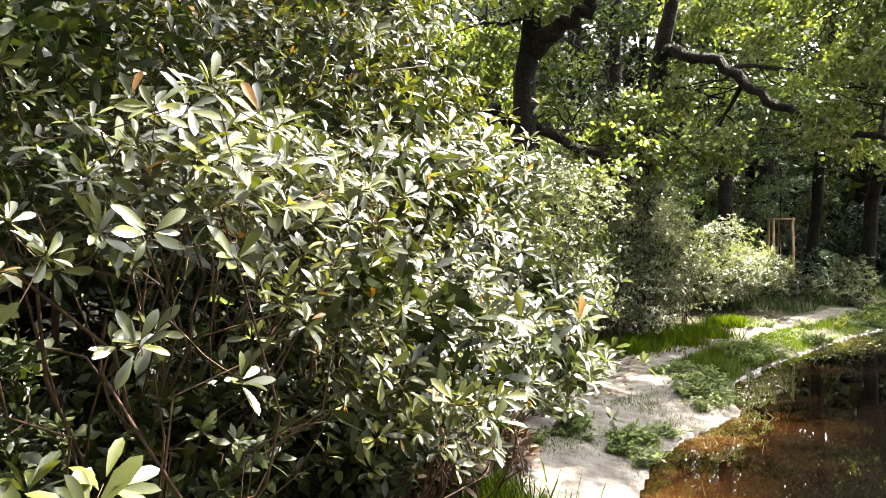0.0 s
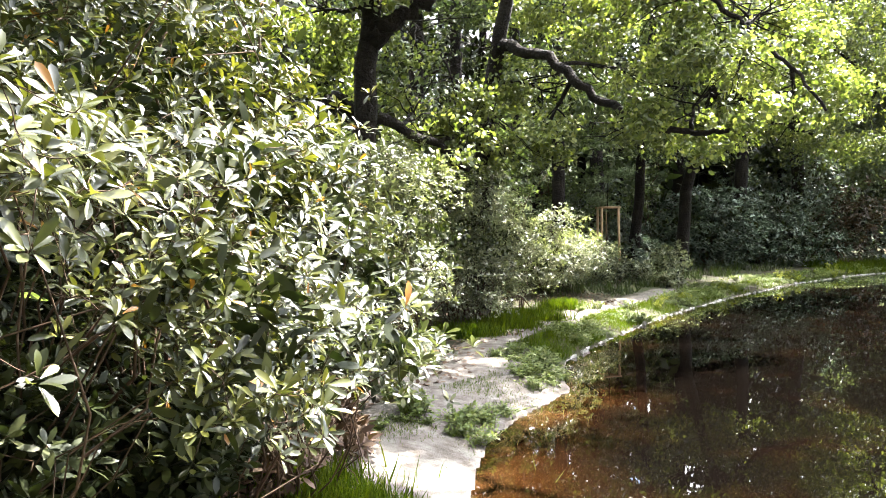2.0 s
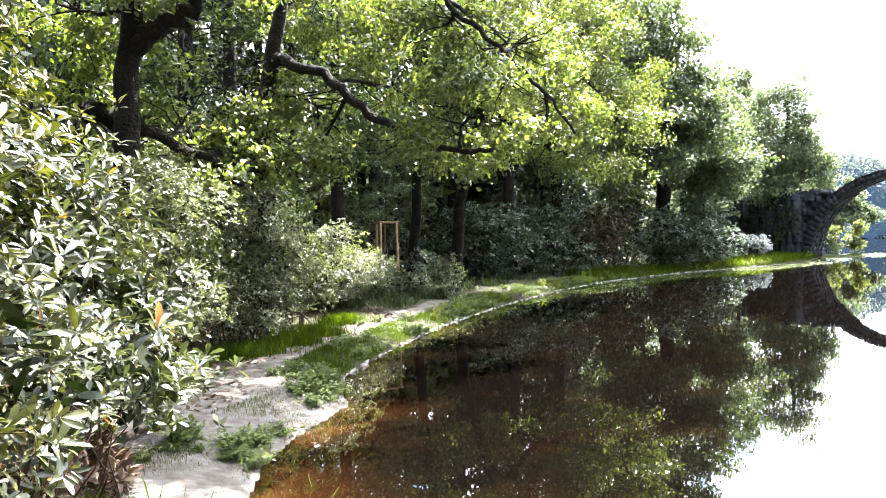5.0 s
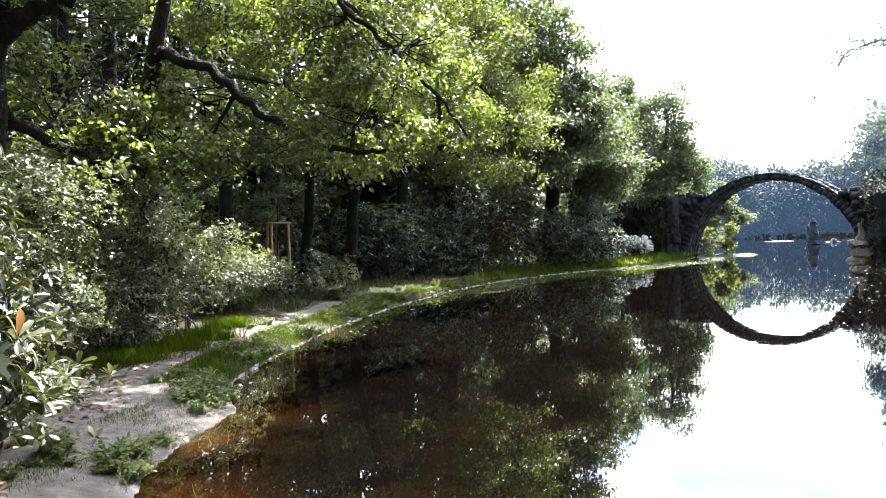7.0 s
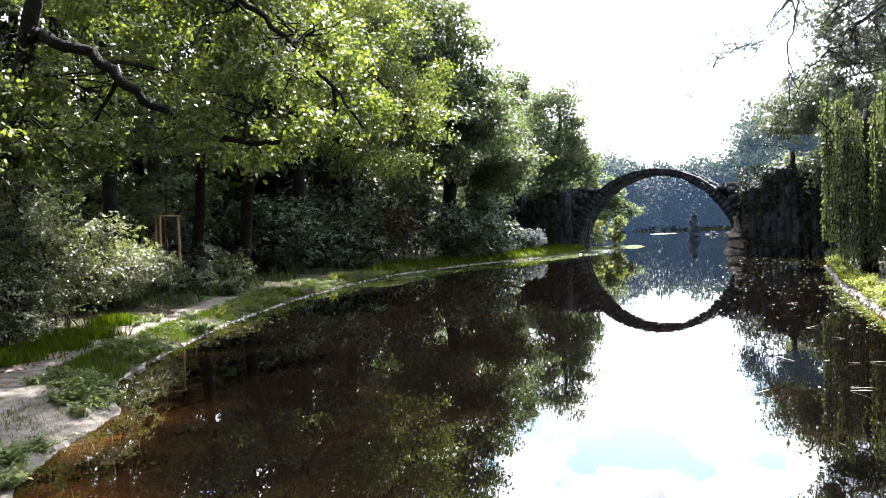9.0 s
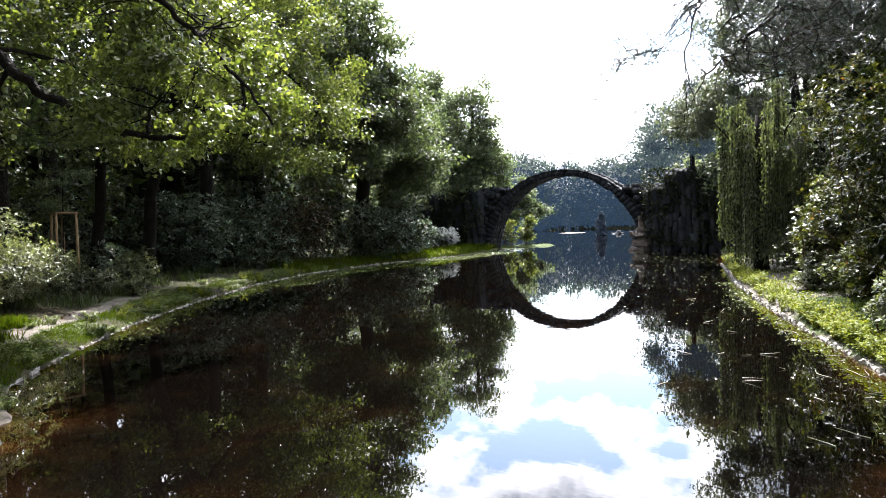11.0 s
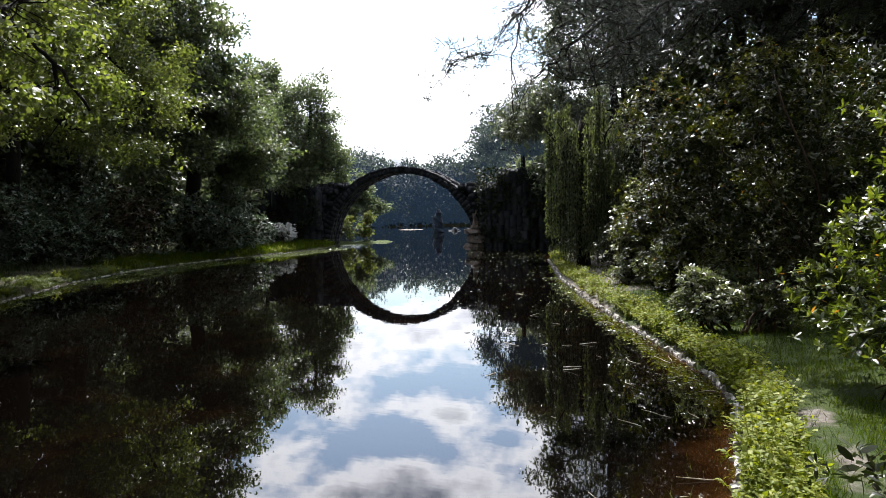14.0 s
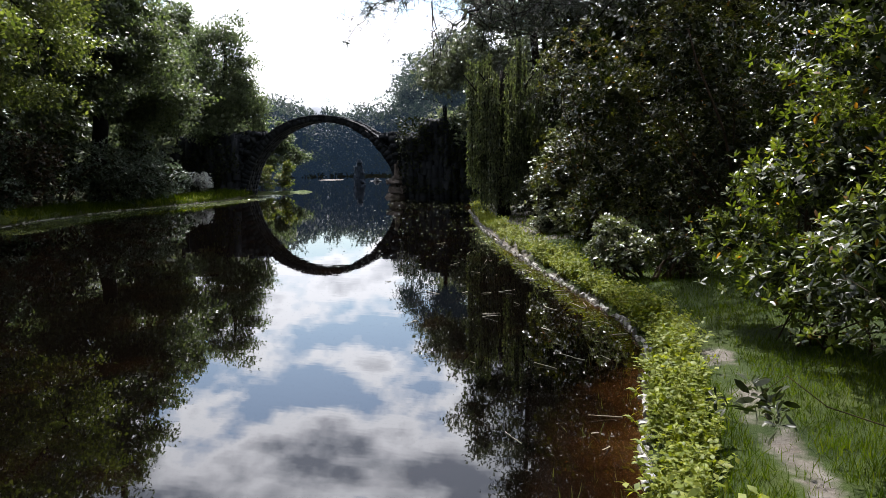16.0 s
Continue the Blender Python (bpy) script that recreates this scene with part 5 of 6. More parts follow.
weeping_tree()
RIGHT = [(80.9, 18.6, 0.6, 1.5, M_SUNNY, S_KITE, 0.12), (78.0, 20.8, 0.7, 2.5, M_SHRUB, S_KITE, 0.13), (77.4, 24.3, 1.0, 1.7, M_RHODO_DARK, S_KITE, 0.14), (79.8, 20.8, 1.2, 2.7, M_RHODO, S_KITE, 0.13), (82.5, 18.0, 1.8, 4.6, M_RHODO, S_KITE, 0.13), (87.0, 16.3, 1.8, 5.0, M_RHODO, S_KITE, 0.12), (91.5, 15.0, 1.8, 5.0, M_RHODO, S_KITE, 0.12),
         (97.0, 13.5, 1.9, 4.8, M_RHODO_DARK, S_KITE, 0.12), (83.6, 13.0, 0.6, 1.0, M_SHRUB, S_KITE, 0.11), (80.2, 19.0, 0.8, 1.1, M_SHRUB, S_KITE, 0.11), (77.8, 20.3, 0.6, 0.9, M_SHRUB, S_KITE, 0.11), (87.2, 12.9, 0.6, 0.8, M_RHODO, S_KITE, 0.1)]
for i, (az, d, r, h, mat, shape, size) in enumerate(RIGHT):
    x, y = polar(az, d)
    g = height(x, y)
    rng = np.random.default_rng(600 + i)
    lm = [(x, y, g + h * 0.38, r, r, h * 0.42), (x + rng.normal(0, 0.3) * r, y + rng.normal(0, 0.3) * r, g + h * 0.7, r * 0.78, r * 0.78, h * 0.33)]
    bush("rhododendron", "dark glossy rhododendron thicket above the grass" if h > 2 else "low rhododendron at the grass edge", 120 + i, (x, y), lm, mat, shape, size * 0.8, int(1050 * min(h / 2.5, 1.6)), 7, 14, 0.03, "rhododendrons behind the grass", fill=int(450 * h), tuft=5 if h > 2 else 0)
# the bright one close to the path, with some withered leaves
bush("rhododendron", "bright yellow-green rhododendron beside the grass path", 141, polar(97.5, 9.0), [(*polar(98, 9.2), 2.0, 1.0, 0.9, 1.0), (*polar(101, 9.0), 3.2, 1.0, 0.9, 1.0), (*polar(91.5, 9.8), 1.3, 0.6, 0.55, 0.5), (*polar(94, 9.5), 1.9, 0.6, 0.55, 0.45), (*polar(96, 9.2), 0.9, 0.9, 0.8, 0.5), (*polar(103, 8.8), 4.3, 1.1, 1.0, 0.9), (*polar(100.5, 8.2), 1.2, 1.0, 0.9, 0.9)],
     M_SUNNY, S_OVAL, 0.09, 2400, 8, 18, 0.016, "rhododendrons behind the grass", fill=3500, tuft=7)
bush("rhododendron", "rhododendron branch in shade over the path", 142, polar(107, 5.6), [(*polar(99.5, 6.0), 1.25, 0.5, 0.5, 0.3), (*polar(95.6, 4.6), 0.85, 0.3, 0.28, 0.1), (*polar(108, 5.8), 1.8, 0.9, 0.9, 1.0)],
     M_RHODO_DARK, S_RHODO, 0.085, 220, 7, 8, 0.008, "rhododendrons behind the grass", fill=500)


def pine():
    """An old pine with long boughs that hang out over the grass and the water."""
    rng = np.random.default_rng(15)
    x, y = polar(99, 21.5)
    g = height(x, y)
    o = np.array((x, y, g))
    top = tagged(new("pine_tree"), "old pine with long drooping needle boughs", "tree")
    top.location = o
    v, f = tube(wander(rng, (0, 0, -0.2), (0.3, 0.2, 16), 10, 0.06), np.linspace(0.3, 0.15, 10), 9)
    mesh_part("trunk", np_mesh("trunk", v, f), M_BARK, top, smooth=True)
    boughs = [([P3(97, 21.0, 24), P3(90, 15, 28), P3(80, 11, 27), P3(73.4, 9.5, 21.5), P3(71.2, 9.2, 14.7), P3(70.1, 9, 11.7), P3(70.1, 9, 8), P3(69.9, 9, 6.2)], 0.022, 0.1),
              ([P3(71.1, 9.2, 14.4), P3(69.9, 9, 12.4), P3(68.1, 9, 11.4), P3(66.4, 9, 11.2), P3(64.3, 9, 10.6)], 0.007, 0.22),
              ([P3(97, 20.0, 22), P3(90, 20, 21), P3(82, 18, 17.5), P3(75, 12.5, 12.5), P3(71, 11.5, 9.5)], 0.06, 1.0), ([P3(97, 20.0, 20), P3(90, 21, 17), P3(84, 21, 13), P3(79, 21, 8.5), P3(76, 21, 4.5)], 0.05, 1.0),
              ([P3(95, 20.0, 18), P3(90, 21, 14), P3(86, 21, 10), P3(83, 21, 8.5)], 0.05, 1.0), ([P3(97, 20.0, 26), P3(90, 19, 25), P3(83, 16.5, 22), P3(74, 11.5, 17), P3(70, 10.5, 14)], 0.06, 1.0),
              ([P3(97, 20.0, 17), P3(93, 21, 14), P3(90, 21, 12), P3(87, 21, 11)], 0.05, 1.0), ([P3(98, 20.0, 24), P3(94, 19, 20), P3(90, 18.0, 17), P3(86, 17.0, 14.5)], 0.05, 1.0)]
    for k in range(40):
        end_az, end_el = (rng.uniform(72, 92), rng.uniform(8.5, 18)) if k < 24 else (rng.uniform(70.5, 79), rng.uniform(9.5, 17))
        near = end_az < 75.5
        d = rng.uniform(10.5, 12.5) if near else rng.uniform(20, 23)
        boughs.append(([P3(96.5, 21, end_el + 9), P3(0.55 * 96.5 + 0.45 * end_az, d + (8 if near else 1), end_el + 8.0), P3(0.25 * 96.5 + 0.75 * end_az, d + (4 if near else 0), end_el + 4.5), P3(end_az, d, end_el)], 0.047, 1.2))
    wood, tuft, dirs = [], [], []
    for pts, r, dens in boughs:
        pts = np.asarray(pts) - o
        t = np.linspace(0, len(pts) - 1, 6 * len(pts))
        w = np.stack([np.interp(t, np.arange(len(pts)), pts[:, k]) for k in range(3)], 1)
        w[1:-1] += rng.normal(0, 0.03, (len(w) - 2, 3))
        wood.append(tube(w, np.linspace(r, r * 0.18, len(w)), 6))
        fine = 0.5 if r < 0.046 else 0.68
        for _ in range(int(52 * dens)):
            s = w[rng.integers(len(w) // 3, len(w))]
            e = s + unit(rng.normal(0, 1, 3) * [1, 1, 0.6] + [0, 0, -0.45]) * rng.uniform(0.4, 1.5) * fine
            q = wander(rng, s, e, 6, 0.3)
            wood.append(tube(q, np.linspace(0.014, 0.005, 6) * fine, 4))
            for k in range(1, 6):
                for _ in range(3):
                    tuft.append(q[k] + rng.normal(0, 0.1, 3) * fine)
                    dirs.append(unit(q[k] - q[k - 1] + rng.normal(0, 0.04, 3)))
    v, f = join(wood)
    mesh_part("branchwork", np_mesh("branchwork", v, f), M_BARK, top, smooth=True)["kind"] = "stuff"
    tuft, dirs = np.array(tuft), np.array(dirs)
    per = 6
    n = len(tuft) * per
    ax = unit(np.repeat(dirs, per, 0) * 0.7 + rng.normal(0, 0.75, (n, 3)))
    v, f = blades(S_NEEDLE, np.repeat(tuft, per, 0), ax, rng.normal(0, 1, (n, 3)), rng.uniform(0.08, 0.15, n))
    mesh_part("needles", np_mesh("needles", v, f), M_PINE, top)["kind"] = "stuff"


pine()
a = polar(76.5, 36)
tree("pine_tree", "tall pine with pale sunlit needles behind the weeping tree", 160, a, [P3(76, 36, 6), P3(75.5, 36, 14), P3(75.5, 36, 22)], [],
     [lump(68.6, 36, 6.0, 1.7, None, 1.0), lump(70.2, 35, 8.6, 1.7, None, 1.1), lump(72.5, 35, 7.0, 1.9, None, 1.2), lump(72.2, 35, 11.5, 1.8, None, 1.2), lump(74.5, 36, 10, 2.0, None, 1.3), lump(74.5, 35, 14.5, 2.0, None, 1.3), lump(76.8, 36, 17.5, 2.2, None, 1.5), lump(77.5, 36, 13, 2.2, None, 1.5), lump(77, 36, 21.5, 2.2, None, 1.5)],
     M_NEEDLE, S_TRI, 0.2, 3400, 9, 0.4, 0.25, "trees behind the thicket", spray=0.75)
# takes the glowing haze leaf, so its hazy paleness lies in the material
a = polar(69.0, 46)
tree("broadleaf_tree", "pale feathery tree behind the bridge's abutment", 161, a, [P3(69.0, 46, 3), P3(69.2, 46, 8)], [],
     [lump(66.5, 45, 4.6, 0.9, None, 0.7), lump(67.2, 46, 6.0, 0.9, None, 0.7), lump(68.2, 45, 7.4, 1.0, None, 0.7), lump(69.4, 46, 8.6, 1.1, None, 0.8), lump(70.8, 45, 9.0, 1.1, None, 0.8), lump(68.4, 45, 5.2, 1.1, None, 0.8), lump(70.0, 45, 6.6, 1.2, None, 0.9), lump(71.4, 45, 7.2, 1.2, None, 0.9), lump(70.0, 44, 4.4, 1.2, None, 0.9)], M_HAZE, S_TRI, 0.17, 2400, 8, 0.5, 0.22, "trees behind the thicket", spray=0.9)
# conifers behind the right bank
for i, (az, d, h) in enumerate(((83, 33, 13), (88, 32, 13), (93, 31, 13), (98.5, 30, 13), (79.5, 36, 14), (84.5, 25, 11.5), (90, 24, 15), (96, 22, 15), (81.0, 33, 14), (73.5, 43, 8), (76.5, 40, 10), (103, 31, 13))):
    x, y = polar(az, d)
    g = height(x, y)
    rng = np.random.default_rng(700 + i)
    lm = [(x + rng.normal(0, 0.5), y + rng.normal(0, 0.5), g + h * k, 2.7 * (1.15 - k * 0.6), 2.6 * (1.15 - k * 0.6), 1.5) for k in (0.18, 0.34, 0.5, 0.66, 0.82, 0.95)]
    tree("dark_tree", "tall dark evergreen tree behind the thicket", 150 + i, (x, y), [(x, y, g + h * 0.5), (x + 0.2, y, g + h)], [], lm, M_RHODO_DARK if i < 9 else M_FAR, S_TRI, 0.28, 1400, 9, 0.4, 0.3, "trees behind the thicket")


# ---------------------------------------------------------------- edging stones, plants of the banks
def along_shore(i0, i1, step):
    pts = SHORE[i0:i1]
    seg = np.linalg.norm(np.diff(pts, axis=0), axis=1)
    s = np.concatenate([[0], np.cumsum(seg)])
    t = np.arange(0, s[-1], step)
    p = np.stack([np.interp(t, s, pts[:, k]) for k in (0, 1)], 1)
    return p, unit(np.gradient(p, axis=0))


def edging(name, label, i0, i1, seed, far, sunk=0.0):
    """Rounded edging stones set end to end along the waterline."""
    rng = np.random.default_rng(seed)
    top = tagged(new(name), label, "edging", kind="structure")
    kinds = []
    for k in range(5):
        bm = bmesh.new()
        bmesh.ops.create_cube(bm, size=1)
        bmesh.ops.scale(bm, verts=bm.verts, vec=(0.17, 0.048, 0.13))
        bmesh.ops.bevel(bm, geom=list(bm.edges), offset=0.018, segments=1, affect="EDGES")
        for v in bm.verts:
            v.co += Vector(rng.normal(0, 0.014, 3))
        me = bpy.data.meshes.new("edging_stone")
        bm.to_mesh(me)
        bm.free()
        me.materials.append(M_KERB)
        kinds.append(me)
    p, d = along_shore(i0, i1, 0.15)
    for k, (q, t) in enumerate(zip(p, d)):
        if np.hypot(*q) > far or k >= 290:
            break
        ob = new("edging_stone", kinds[k % 5])
        ob.parent = top
        ob.matrix_basis = pose(q[0] + rng.normal(0, 0.012), q[1] + rng.normal(0, 0.012), 0.01 - sunk + rng.normal(0, 0.012 + sunk * 0.2), 0, rng.normal(0, 3), math.degrees(math.atan2(t[1], t[0])) + rng.normal(0, 4))
    return top


edging("kerb_1", "worn pale edging stones along the planted bank", 29, 41, 3, 40, 0.045)
edging("kerb_2", "half-buried pale edging stones under grass", 8, 17, 4, 45, 0.065)


def herb_mesh(seed, h, n, small=0.04, large=0.091):
    rng = np.random.default_rng(seed)
    pieces = []
    for _ in range(n):
        e = np.array([*rng.normal(0, 0.10, 2), rng.uniform(0.5, 1.0) * h])
        w = wander(rng, (*rng.normal(0, 0.04, 2), -0.03), e, 5, 0.1)
        pieces.append(tube(w[::2], np.linspace(0.004, 0.002, 3), 3))
        k = rng.integers(16, 21)
        s = rng.uniform(0.3, 1, k)
        p = np.stack([np.interp(s, np.linspace(0, 1, 5), w[:, j]) for j in range(3)], 1)
        a = rng.normal(0, 1, (k, 3)) * [1, 1, 0.3] + [0, 0, 0.15]
        pieces.append(blades(S_OVAL if large > 0.09 else S_KITE, p, a, rng.normal(0, 0.3, (k, 3)) + [0, 0, 1], rng.uniform(small, large, k)))
    v, f = join(pieces)
    HERB_DATA.append((v, f))
    return np_mesh("herb", v, f)


HERB_DATA, far_bed = [], []
HERBS = [herb_mesh(200 + k, h, 11, 0.035, 0.074) for k, h in enumerate((0.24, 0.3, 0.34, 0.4))]
for me in HERBS:
    me.materials.append(M_BRIGHT)
rng = np.random.default_rng(21)
p, d = along_shore(29, 41, 0.17)
for k, (q, t) in enumerate(zip(p, d)):
    r = np.hypot(*q)
    if r > 38 or (r > 16 and k % 2):
        continue
    nrm = np.array((t[1], -t[0]))
    if shore_distance([q + nrm * 0.3])[0] < 0:
        nrm = -nrm
    for off in (0.15, 0.33) if r < 14 else (0.2, 0.42):
        c = q + nrm * (off + rng.normal(0, 0.06)) + t * rng.normal(0, 0.05)
        kind = rng.integers(4)
        if r > 10.5:
            a, big = rng.uniform(0, 2 * np.pi), rng.uniform(0.75, 1.2)
            hv, hf = HERB_DATA[kind]
            turn = np.array([[math.cos(a), math.sin(a), 0], [-math.sin(a), math.cos(a), 0], [0, 0, 1]])
            far_bed.append((hv @ turn * big + np.array([c[0], c[1], height(*c)]), hf))
            continue
        ob = tagged(new("herb", HERBS[kind]), "bright yellow-green leafy herb in the bank bed", "plant", "plants along the edging")
        ob.matrix_world = pose(c[0], c[1], height(*c), 0, 0, rng.uniform(0, 360)) @ Matrix.Scale(rng.uniform(0.75, 1.2), 4)


hv, hf = join(far_bed)
tagged(mesh_part("herb_bed", np_mesh("herb_bed", hv, hf), M_BRIGHT), "bed of bright yellow-green herbs along the edging", "plants", kind="stuff")


SAND_HERBS = [herb_mesh(240 + k, h, 16, 0.025, 0.05) for k, h in enumerate((0.07, 0.1, 0.14))]
SAND_DATA = HERB_DATA[4:]
M_SANDHERB = leaf_material("sand herb leaf", [(0.0, (0.06, 0.085, 0.02)), (0.5, (0.11, 0.14, 0.035)), (1.0, (0.17, 0.19, 0.06))], rough=0.5, thin=0.4, spec=0.4)
for me in SAND_HERBS:
    me.materials.append(M_SANDHERB)
far_sand = []
p, d = along_shore(3, 18, 0.05)
for k, (q, t) in enumerate(zip(p, d)):
    r = np.hypot(*q)
    if r > 14 and k % 2:
        continue
    nrm = np.array((-t[1], t[0]))
    c = q + nrm * (abs(rng.normal(0.1, 0.5)) + 0.06) + t * rng.normal(0, 0.1)
    patch = math.sin(c[0] * 2.3 + 1.5 * math.sin(c[1] * 1.1)) + math.sin(c[1] * 1.7 + c[0])
    if patch < (-0.35 if 7.2 < c[1] < 11 else 0.25 - 0.04 * r) or shore_distance([c])[0] < 0.06 or r > 33 or rng.random() < 0.25:
        continue
    kind, big, a = rng.integers(3), rng.uniform(0.8, 1.7), rng.uniform(0, 2 * np.pi)
    if r > 10.5:
        hv, hf = SAND_DATA[kind]
        turn = np.array([[math.cos(a), math.sin(a), 0], [-math.sin(a), math.cos(a), 0], [0, 0, 1]])
        far_sand.append((hv @ turn * big + np.array([c[0], c[1], height(*c)]), hf))
        continue
    ob = tagged(new("herb", SAND_HERBS[kind]), "small green herb growing in the bank's sand", "plant", "herbs on the sandy bank")
    ob.matrix_world = pose(c[0], c[1], height(*c), 0, 0, math.degrees(a)) @ Matrix.Scale(big, 4)
hv, hf = join(far_sand)
tagged(mesh_part("bank_herbs", np_mesh("bank_herbs", hv, hf), M_SANDHERB), "low green herbs along the sandy waterline", "plants", kind="stuff")


p, d = along_shore(10, 19, 0.22)
for k, (q, t) in enumerate(zip(p, d)):
    nrm = np.array((-t[1], t[0]))
    if math.sin(k * 0.31) + math.sin(k * 0.113 + 1) < 0.15 or rng.random() < 0.3:
        continue
    c = q + nrm * abs(rng.normal(0.35, 0.2))
    if shore_distance([c])[0] < 0.08:
        continue
    ob = tagged(new("herb", HERBS[rng.integers(4)]), "bright yellow-green waterside herb", "plant", "herbs on the sandy bank")
    ob.matrix_world = pose(c[0], c[1], height(*c), 0, 0, rng.uniform(0, 360)) @ Matrix.Scale(rng.uniform(0.6, 1.05) * (1.0 if np.hypot(*c) > 22 else 0.85), 4)


def grass(name, label, seed, n, where, size, mat=M_GRASS):
    """Grass: blades in tufts where the bank is grown over."""
    rng = np.random.default_rng(seed)
    pts = where(rng, n)
    z = lie(pts)
    pos = np.column_stack([pts, z - 0.01])
    ax = unit(rng.normal(0, 0.38, pos.shape) + [0, 0, 1.0])
    v, f = blades(S_BLADE, pos, ax, rng.normal(0, 1, pos.shape), size * rng.uniform(0.5, 1.3, len(pos)))
    tagged(mesh_part(name, np_mesh(name, v, f), mat), label, "grass", kind="stuff")


def band(i0, i1, lo, hi, tuft=0.25, far=60):
    def where(rng, n):
        p, d = along_shore(i0, i1, 0.02)
        wgt = 1 / np.maximum(np.hypot(*p.T), 4) ** 1.3
        idx = rng.choice(len(p), n, p=wgt / wgt.sum())
        nrm = np.stack([d[idx, 1], -d[idx, 0]], 1)
        c = p[idx] + nrm * 0.4
        flip = shore_distance(c) < 0
        nrm[flip] *= -1
        off = rng.uniform(lo, hi, n)
        q = p[idx] + nrm * off[:, None]
        gate = np.sin(q[:, 0] * 3.1 + 1.3 * np.sin(q[:, 1] * 2.3)) + np.sin(q[:, 1] * 2.7 + q[:, 0]) + rng.normal(0, 0.7, n)
        q = q[gate > tuft]
        sd = shore_distance(q)
        path = (q[:, 1] < 2.5) & (q[:, 0] > 2) & (np.abs(sd - (0.95 - 0.085 * (q[:, 0] - 5.3))) < 0.2 * np.clip((13 - q[:, 0]) / 4, 0, 1)) & (rng.random(len(q)) < 0.86)
        return q[(sd > 0.02) & ~path]
    return where


grass("grass", "long green grass above the planted edge", 51, 70000, band(27, 41, 0.34, 3.2, -2.5), 0.095)
grass("grass", "tufts of green grass along the sandy bank", 52, 30000, band(8, 19, 0.02, 0.9, -0.6), 0.12)
grass("grass", "tall pale grass between water and shrubs", 55, 16000, band(13, 20, 0.05, 2.2, -1.2), 0.3)
grass("grass", "rank dark grass and weeds below the rhododendrons", 54, 15000, band(10, 18, 1.8, 5.0, 0.2), 0.34, M_RANK)
grass("grass", "thin grass tufts in the trodden sand", 53, 22000, band(2, 9, 0.05, 1.1, 1.0), 0.06)


def tufts(cx, cy, r, n, seed, size=0.3):
    def where(rng, m):
        return np.column_stack([rng.normal(cx, r, m), rng.normal(cy, r * 0.55, m)])
    grass("grass_tuft", "thick green grass tuft at the shrubs' foot", seed, n, where, size)


for i, (cx, cy, r) in enumerate(((3.0, 12.5, 0.34), (3.9, 13.2, 0.34), (4.9, 14.4, 0.3), (5.9, 15.6, 0.25), (-0.1, 5.6, 0.35), (0.35, 5.0, 0.25))):
    tufts(cx, cy, r, 2200, 60 + i, 0.22)


def litter():
    rng = np.random.default_rng(77)
    p = np.column_stack([rng.uniform(-1, 8, 14000), rng.uniform(5, 20, 14000)])
    d = shore_distance(p)
    p = p[(d > 1.2) & (d < 4.5) & (rng.random(len(p)) < 0.7)]
    pos = np.column_stack([p, lie(p) + 0.012])
    v, f = blades(S_BROAD, pos, rng.normal(0, 1, pos.shape) * [1, 1, 0.15], rng.normal(0, 0.25, pos.shape) + [0, 0, 1], rng.uniform(0.05, 0.1, len(p)))
    tagged(mesh_part("leaf_litter", np_mesh("leaf_litter", v, f), M_DEAD), "brown fallen leaves under the shrubs", "leaves", kind="stuff")


litter()


def pond_weed():
    """Floating leaves along both banks."""
    rng = np.random.default_rng(81)
    out = []
    for i0, i1, reach, n in ((28, 33, 4.2, 800), (9, 14, 1.0, 1100), (12, 19, 1.9, 9000), (30, 36, 0.5, 1200)):
        p, d = along_shore(i0, i1, 0.05)
        idx = rng.choice(len(p), n)
        nrm = np.stack([d[idx, 1], -d[idx, 0]], 1)
        nrm[shore_distance(p[idx] + nrm * 0.4) > 0] *= -1
        q = p[idx] + nrm * (rng.random(n)[:, None] ** 1.4) * reach + rng.normal(0, 0.1, (n, 2))
        gate = np.sin(q[:, 0] * 1.9 + q[:, 1]) + np.sin(q[:, 1] * 2.3) + rng.normal(0, 0.8, n)
        out.append(q[(shore_distance(q) < -0.02) & (gate > -1.1)])
    p = np.concatenate(out)
    pos = np.column_stack([p, np.full(len(p), 0.006)])
    v, f = blades(S_BROAD, pos, rng.normal(0, 1, pos.shape) * [1, 1, 0.04], rng.normal(0, 0.12, pos.shape) + [0, 0, 1], rng.uniform(0.025, 0.06, len(p)) * np.clip(0.6 + np.hypot(*p.T) / 24, 1, 2.0))
    tagged(mesh_part("pond_weed", np_mesh("pond_weed", v, f), M_LILY), "floating pondweed leaves along the banks", "pondweed", kind="stuff")


pond_weed()


def water_grass():
    """Thin stems that stand in the shallows."""
    rng = np.random.default_rng(87)
    p = np.concatenate([along_shore(33, 41, 0.02)[0], along_shore(3, 12, 0.02)[0]])
    p = p[rng.choice(len(p), 2600)] + rng.normal(0, 0.4, (2600, 2))
    p = p[rng.random(2600) < 0.3 + 0.7 * (np.sin(p[:, 0] * 3) * np.sin(p[:, 1] * 2.3 + 1) > 0.2)]
    d = shore_distance(p)
    p = p[(d < -0.05) & (d > -0.8)]
    pos = np.column_stack([p, np.full(len(p), -0.02)])
    v, f = blades(S_BLADE, pos, rng.normal(0, 0.45, pos.shape) + [0, 0, 1], rng.normal(0, 1, pos.shape), rng.uniform(0.05, 0.17, len(p)))
    tagged(mesh_part("water_grass", np_mesh("water_grass", v, f), M_LILY), "thin olive stems standing in the shallow water", "grass", kind="stuff")


water_grass()
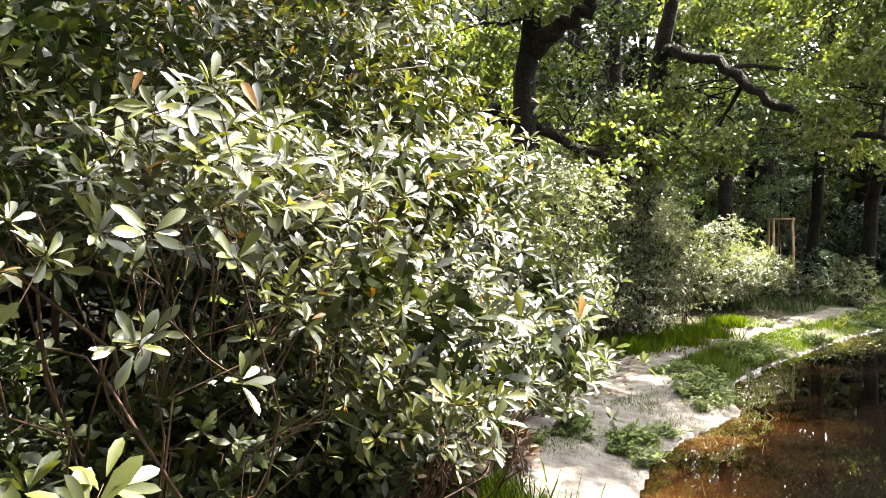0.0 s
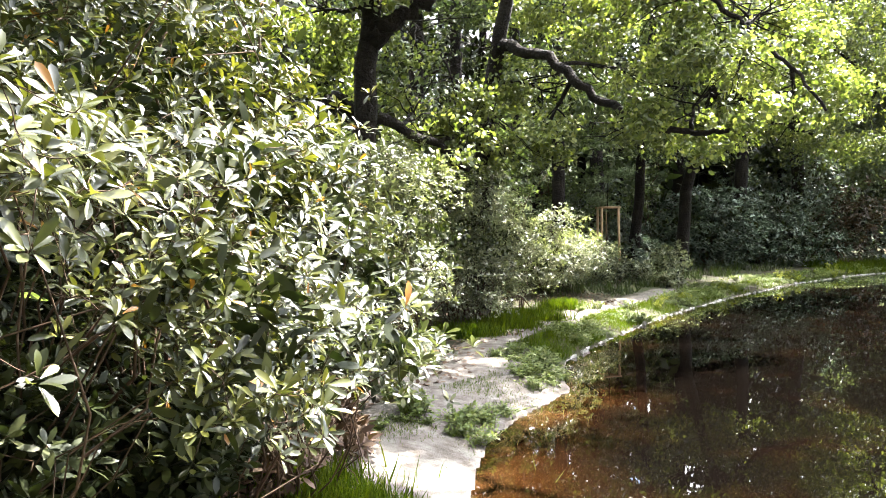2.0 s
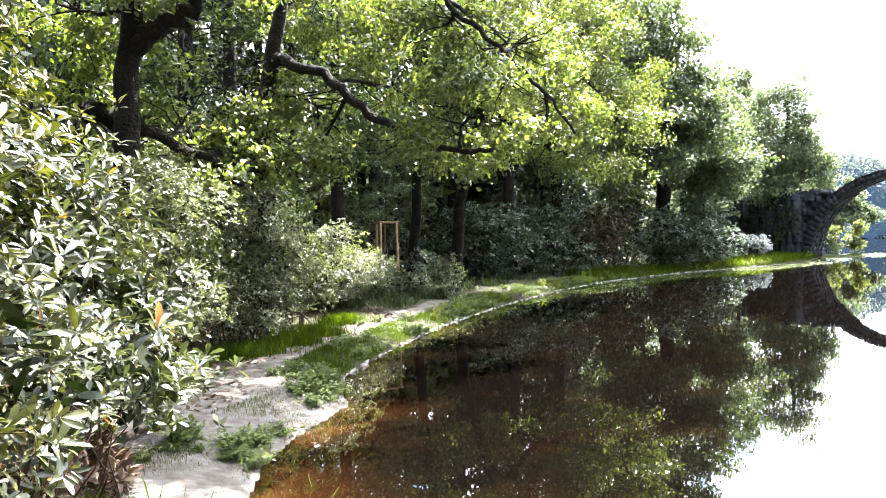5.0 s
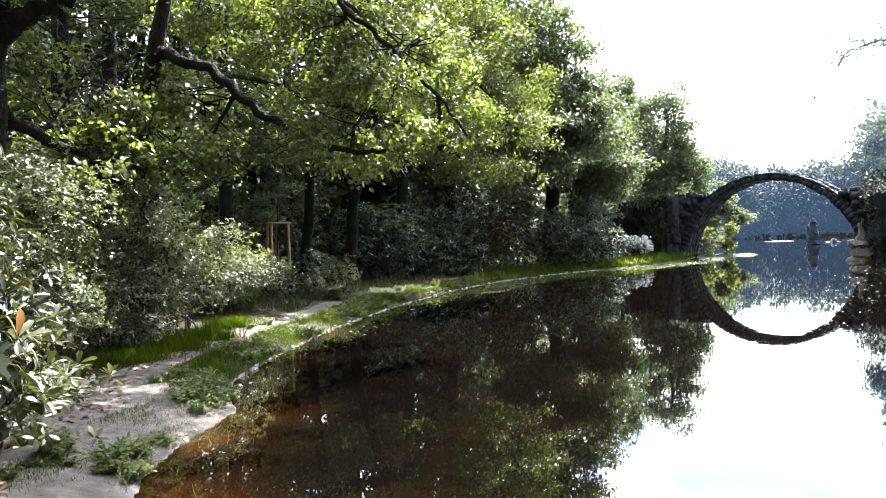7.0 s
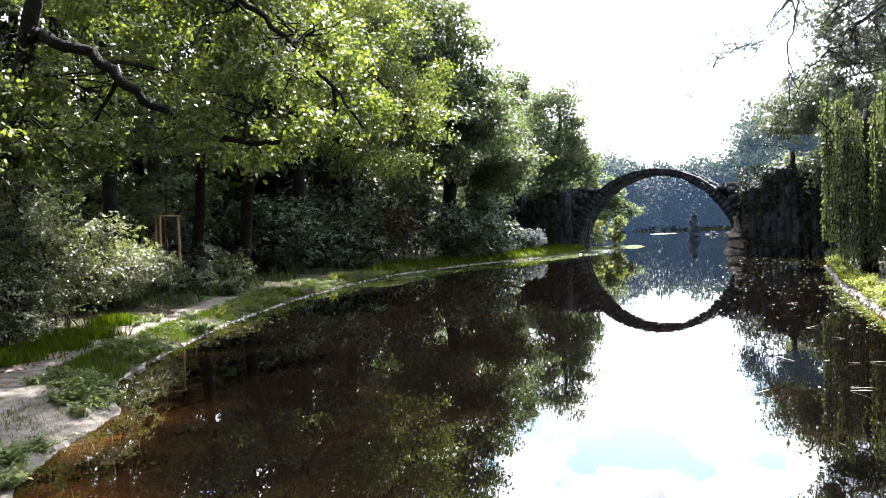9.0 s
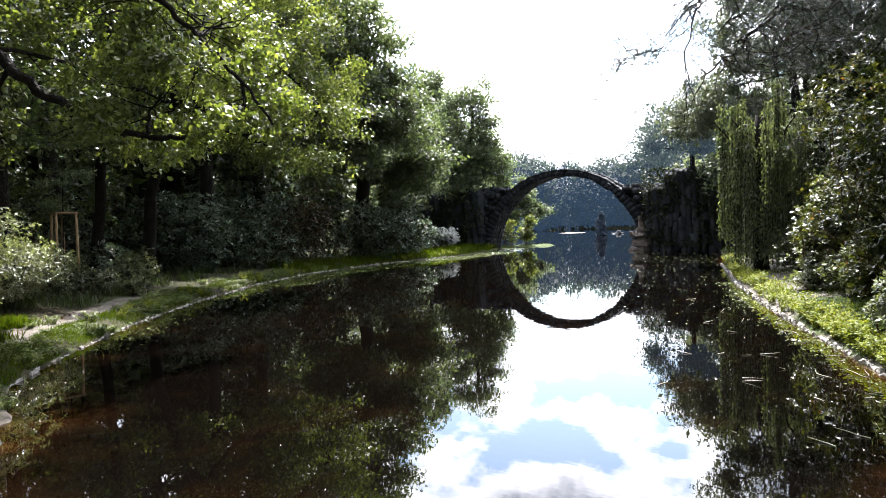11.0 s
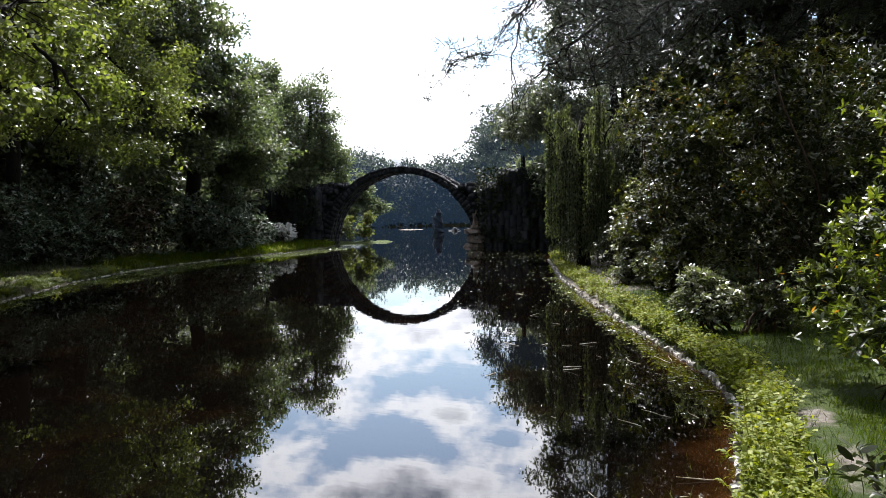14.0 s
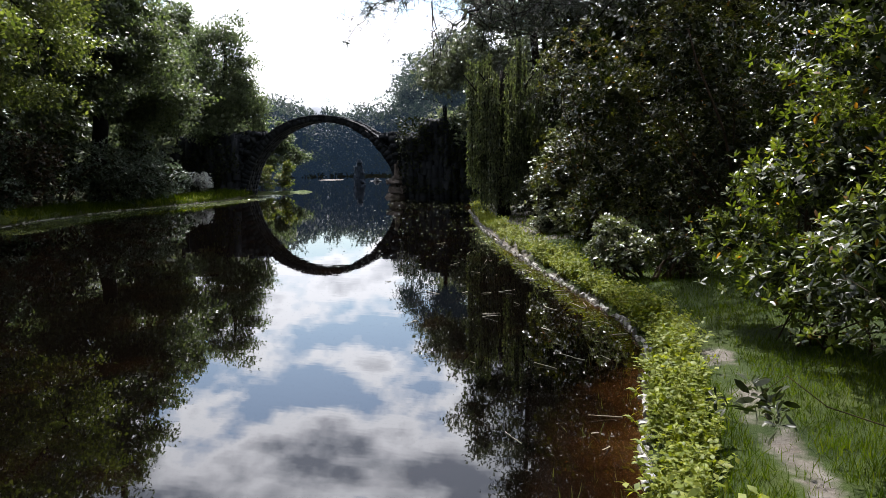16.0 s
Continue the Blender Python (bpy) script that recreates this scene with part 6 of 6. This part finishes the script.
# bent dry reeds lying on the water
rng = np.random.default_rng(83)
reed_p, reed_d = along_shore(30, 40, 0.05)
for k in range(64):
    q = rng.integers(len(reed_p))
    nrm = np.array((reed_d[q][1], -reed_d[q][0]))
    if shore_distance([reed_p[q] + nrm * 0.4])[0] > 0:
        nrm = -nrm
    c = reed_p[q] + nrm * (0.15 + abs(rng.normal(0, 0.95)))
    if shore_distance([c])[0] > -0.1 or np.hypot(*c) > 20:
        continue
    a, L = rng.uniform(0, 2 * np.pi), rng.uniform(0.08, 0.34)
    e = np.array((math.cos(a), math.sin(a), 0)) * L
    w = wander(rng, -e / 2, e / 2, 5, 0.12)
    w[:, 2] = np.linspace(0.004, rng.uniform(0.004, 0.05), 5)
    v, f = tube(w, np.linspace(0.006, 0.003, 5), 5)
    ob = tagged(mesh_part("reed_stalk", np_mesh("reed_stalk", v, f), M_REED), "dry broken reed stalk floating on the water", "reed", "reeds on the water")
    ob.location = (c[0], c[1], 0.0)


# ---------------------------------------------------------------- staked young tree
def staked_tree():
    x, y = 9.6, 21.4
    g = height(x, y)
    top = tagged(new("tree_stakes"), "peeled wooden stakes with crossbars round a young tree", "stakes")
    top.location = (x, y, g)
    h = 2.6 - g
    for sx, sy in ((-0.26, -0.2), (0.3, -0.15), (-0.2, 0.25), (0.12, 0.3)):
        v, f = tube([(sx * 1.1, sy * 1.1, -0.3), (sx, sy, h)], [0.042, 0.036], 8)
        mesh_part("stake", np_mesh("stake", v, f), M_STAKE, top, smooth=True)
    for a, b in (((-0.34, -0.21), (0.37, -0.14)), ((-0.26, -0.22), (-0.2, 0.28)), ((0.3, -0.17), (0.12, 0.34)), ((-0.26, 0.25), (0.18, 0.3))):
        v, f = tube([(*a, h - 0.02), (*b, h - 0.02)], 0.035, 8)
        mesh_part("crossbar", np_mesh("crossbar", v, f), M_STAKE, top, smooth=True)
    tree("young_tree", "slim young tree tied between stakes", 170, (x, y), [(x, y, g + 1.5), (x + 0.05, y, g + 3.6)], [],
         [(x, y, 3.1, 0.6, 0.55, 0.55), (x + 0.1, y, 3.9, 0.5, 0.5, 0.6), (x, y, 4.5, 0.3, 0.3, 0.4)], M_PALE, S_SMALL, 0.1, 240, 6, 0.09, 0.03)
    for i, (dx, dy, r, hh) in enumerate(((0.0, -1.0, 0.42, 0.75), (0.75, -0.8, 0.5, 0.7), (-0.8, -1.2, 0.45, 0.7), (1.9, 0.1, 0.55, 1.0), (2.5, 0.6, 0.6, 1.3), (1.3, -1.6, 0.4, 0.5))):
        cx, cy = x + dx, y + dy
        z = height(cx, cy)
        bush("rhododendron", "low rhododendron with glinting leaves", 180 + i, (cx, cy), [(cx, cy, z + hh * 0.5, r, r, hh * 0.55)], M_SHRUB, S_OVAL, 0.11, 150, 7, 6, 0.012, "low shrubs by the stakes", fill=150)


staked_tree()

# ---------------------------------------------------------------- the nearest leaves, one by one
LEAF = []
for k, (sag, fold) in enumerate(((0.1, 0.3), (0.18, 0.4), (0.05, 0.2), (0.25, 0.3))):
    sv, sf = strip_shape([0.08, 0.25, 0.45, 0.66, 0.86], [0.035, 0.09, 0.14, 0.17, 0.12], sag, fold)
    me = np_mesh("leaf", sv, sf)
    me.materials.append(M_LEAF)
    me.polygons.foreach_set("use_smooth", np.ones(len(me.polygons), bool))
    LEAF.append(me)
for k, (q, a, nrm, L) in enumerate(zip(*singles)):
    a = Vector(a).normalized()
    b = Vector(nrm).cross(a).normalized()
    c = a.cross(b)
    ob = new("leaf", LEAF[k % 4])
    ob.parent = near_bush
    ob.matrix_basis = Matrix.Translation(q) @ Matrix((a, b, c)).transposed().to_4x4() @ Matrix.Scale(L, 4)
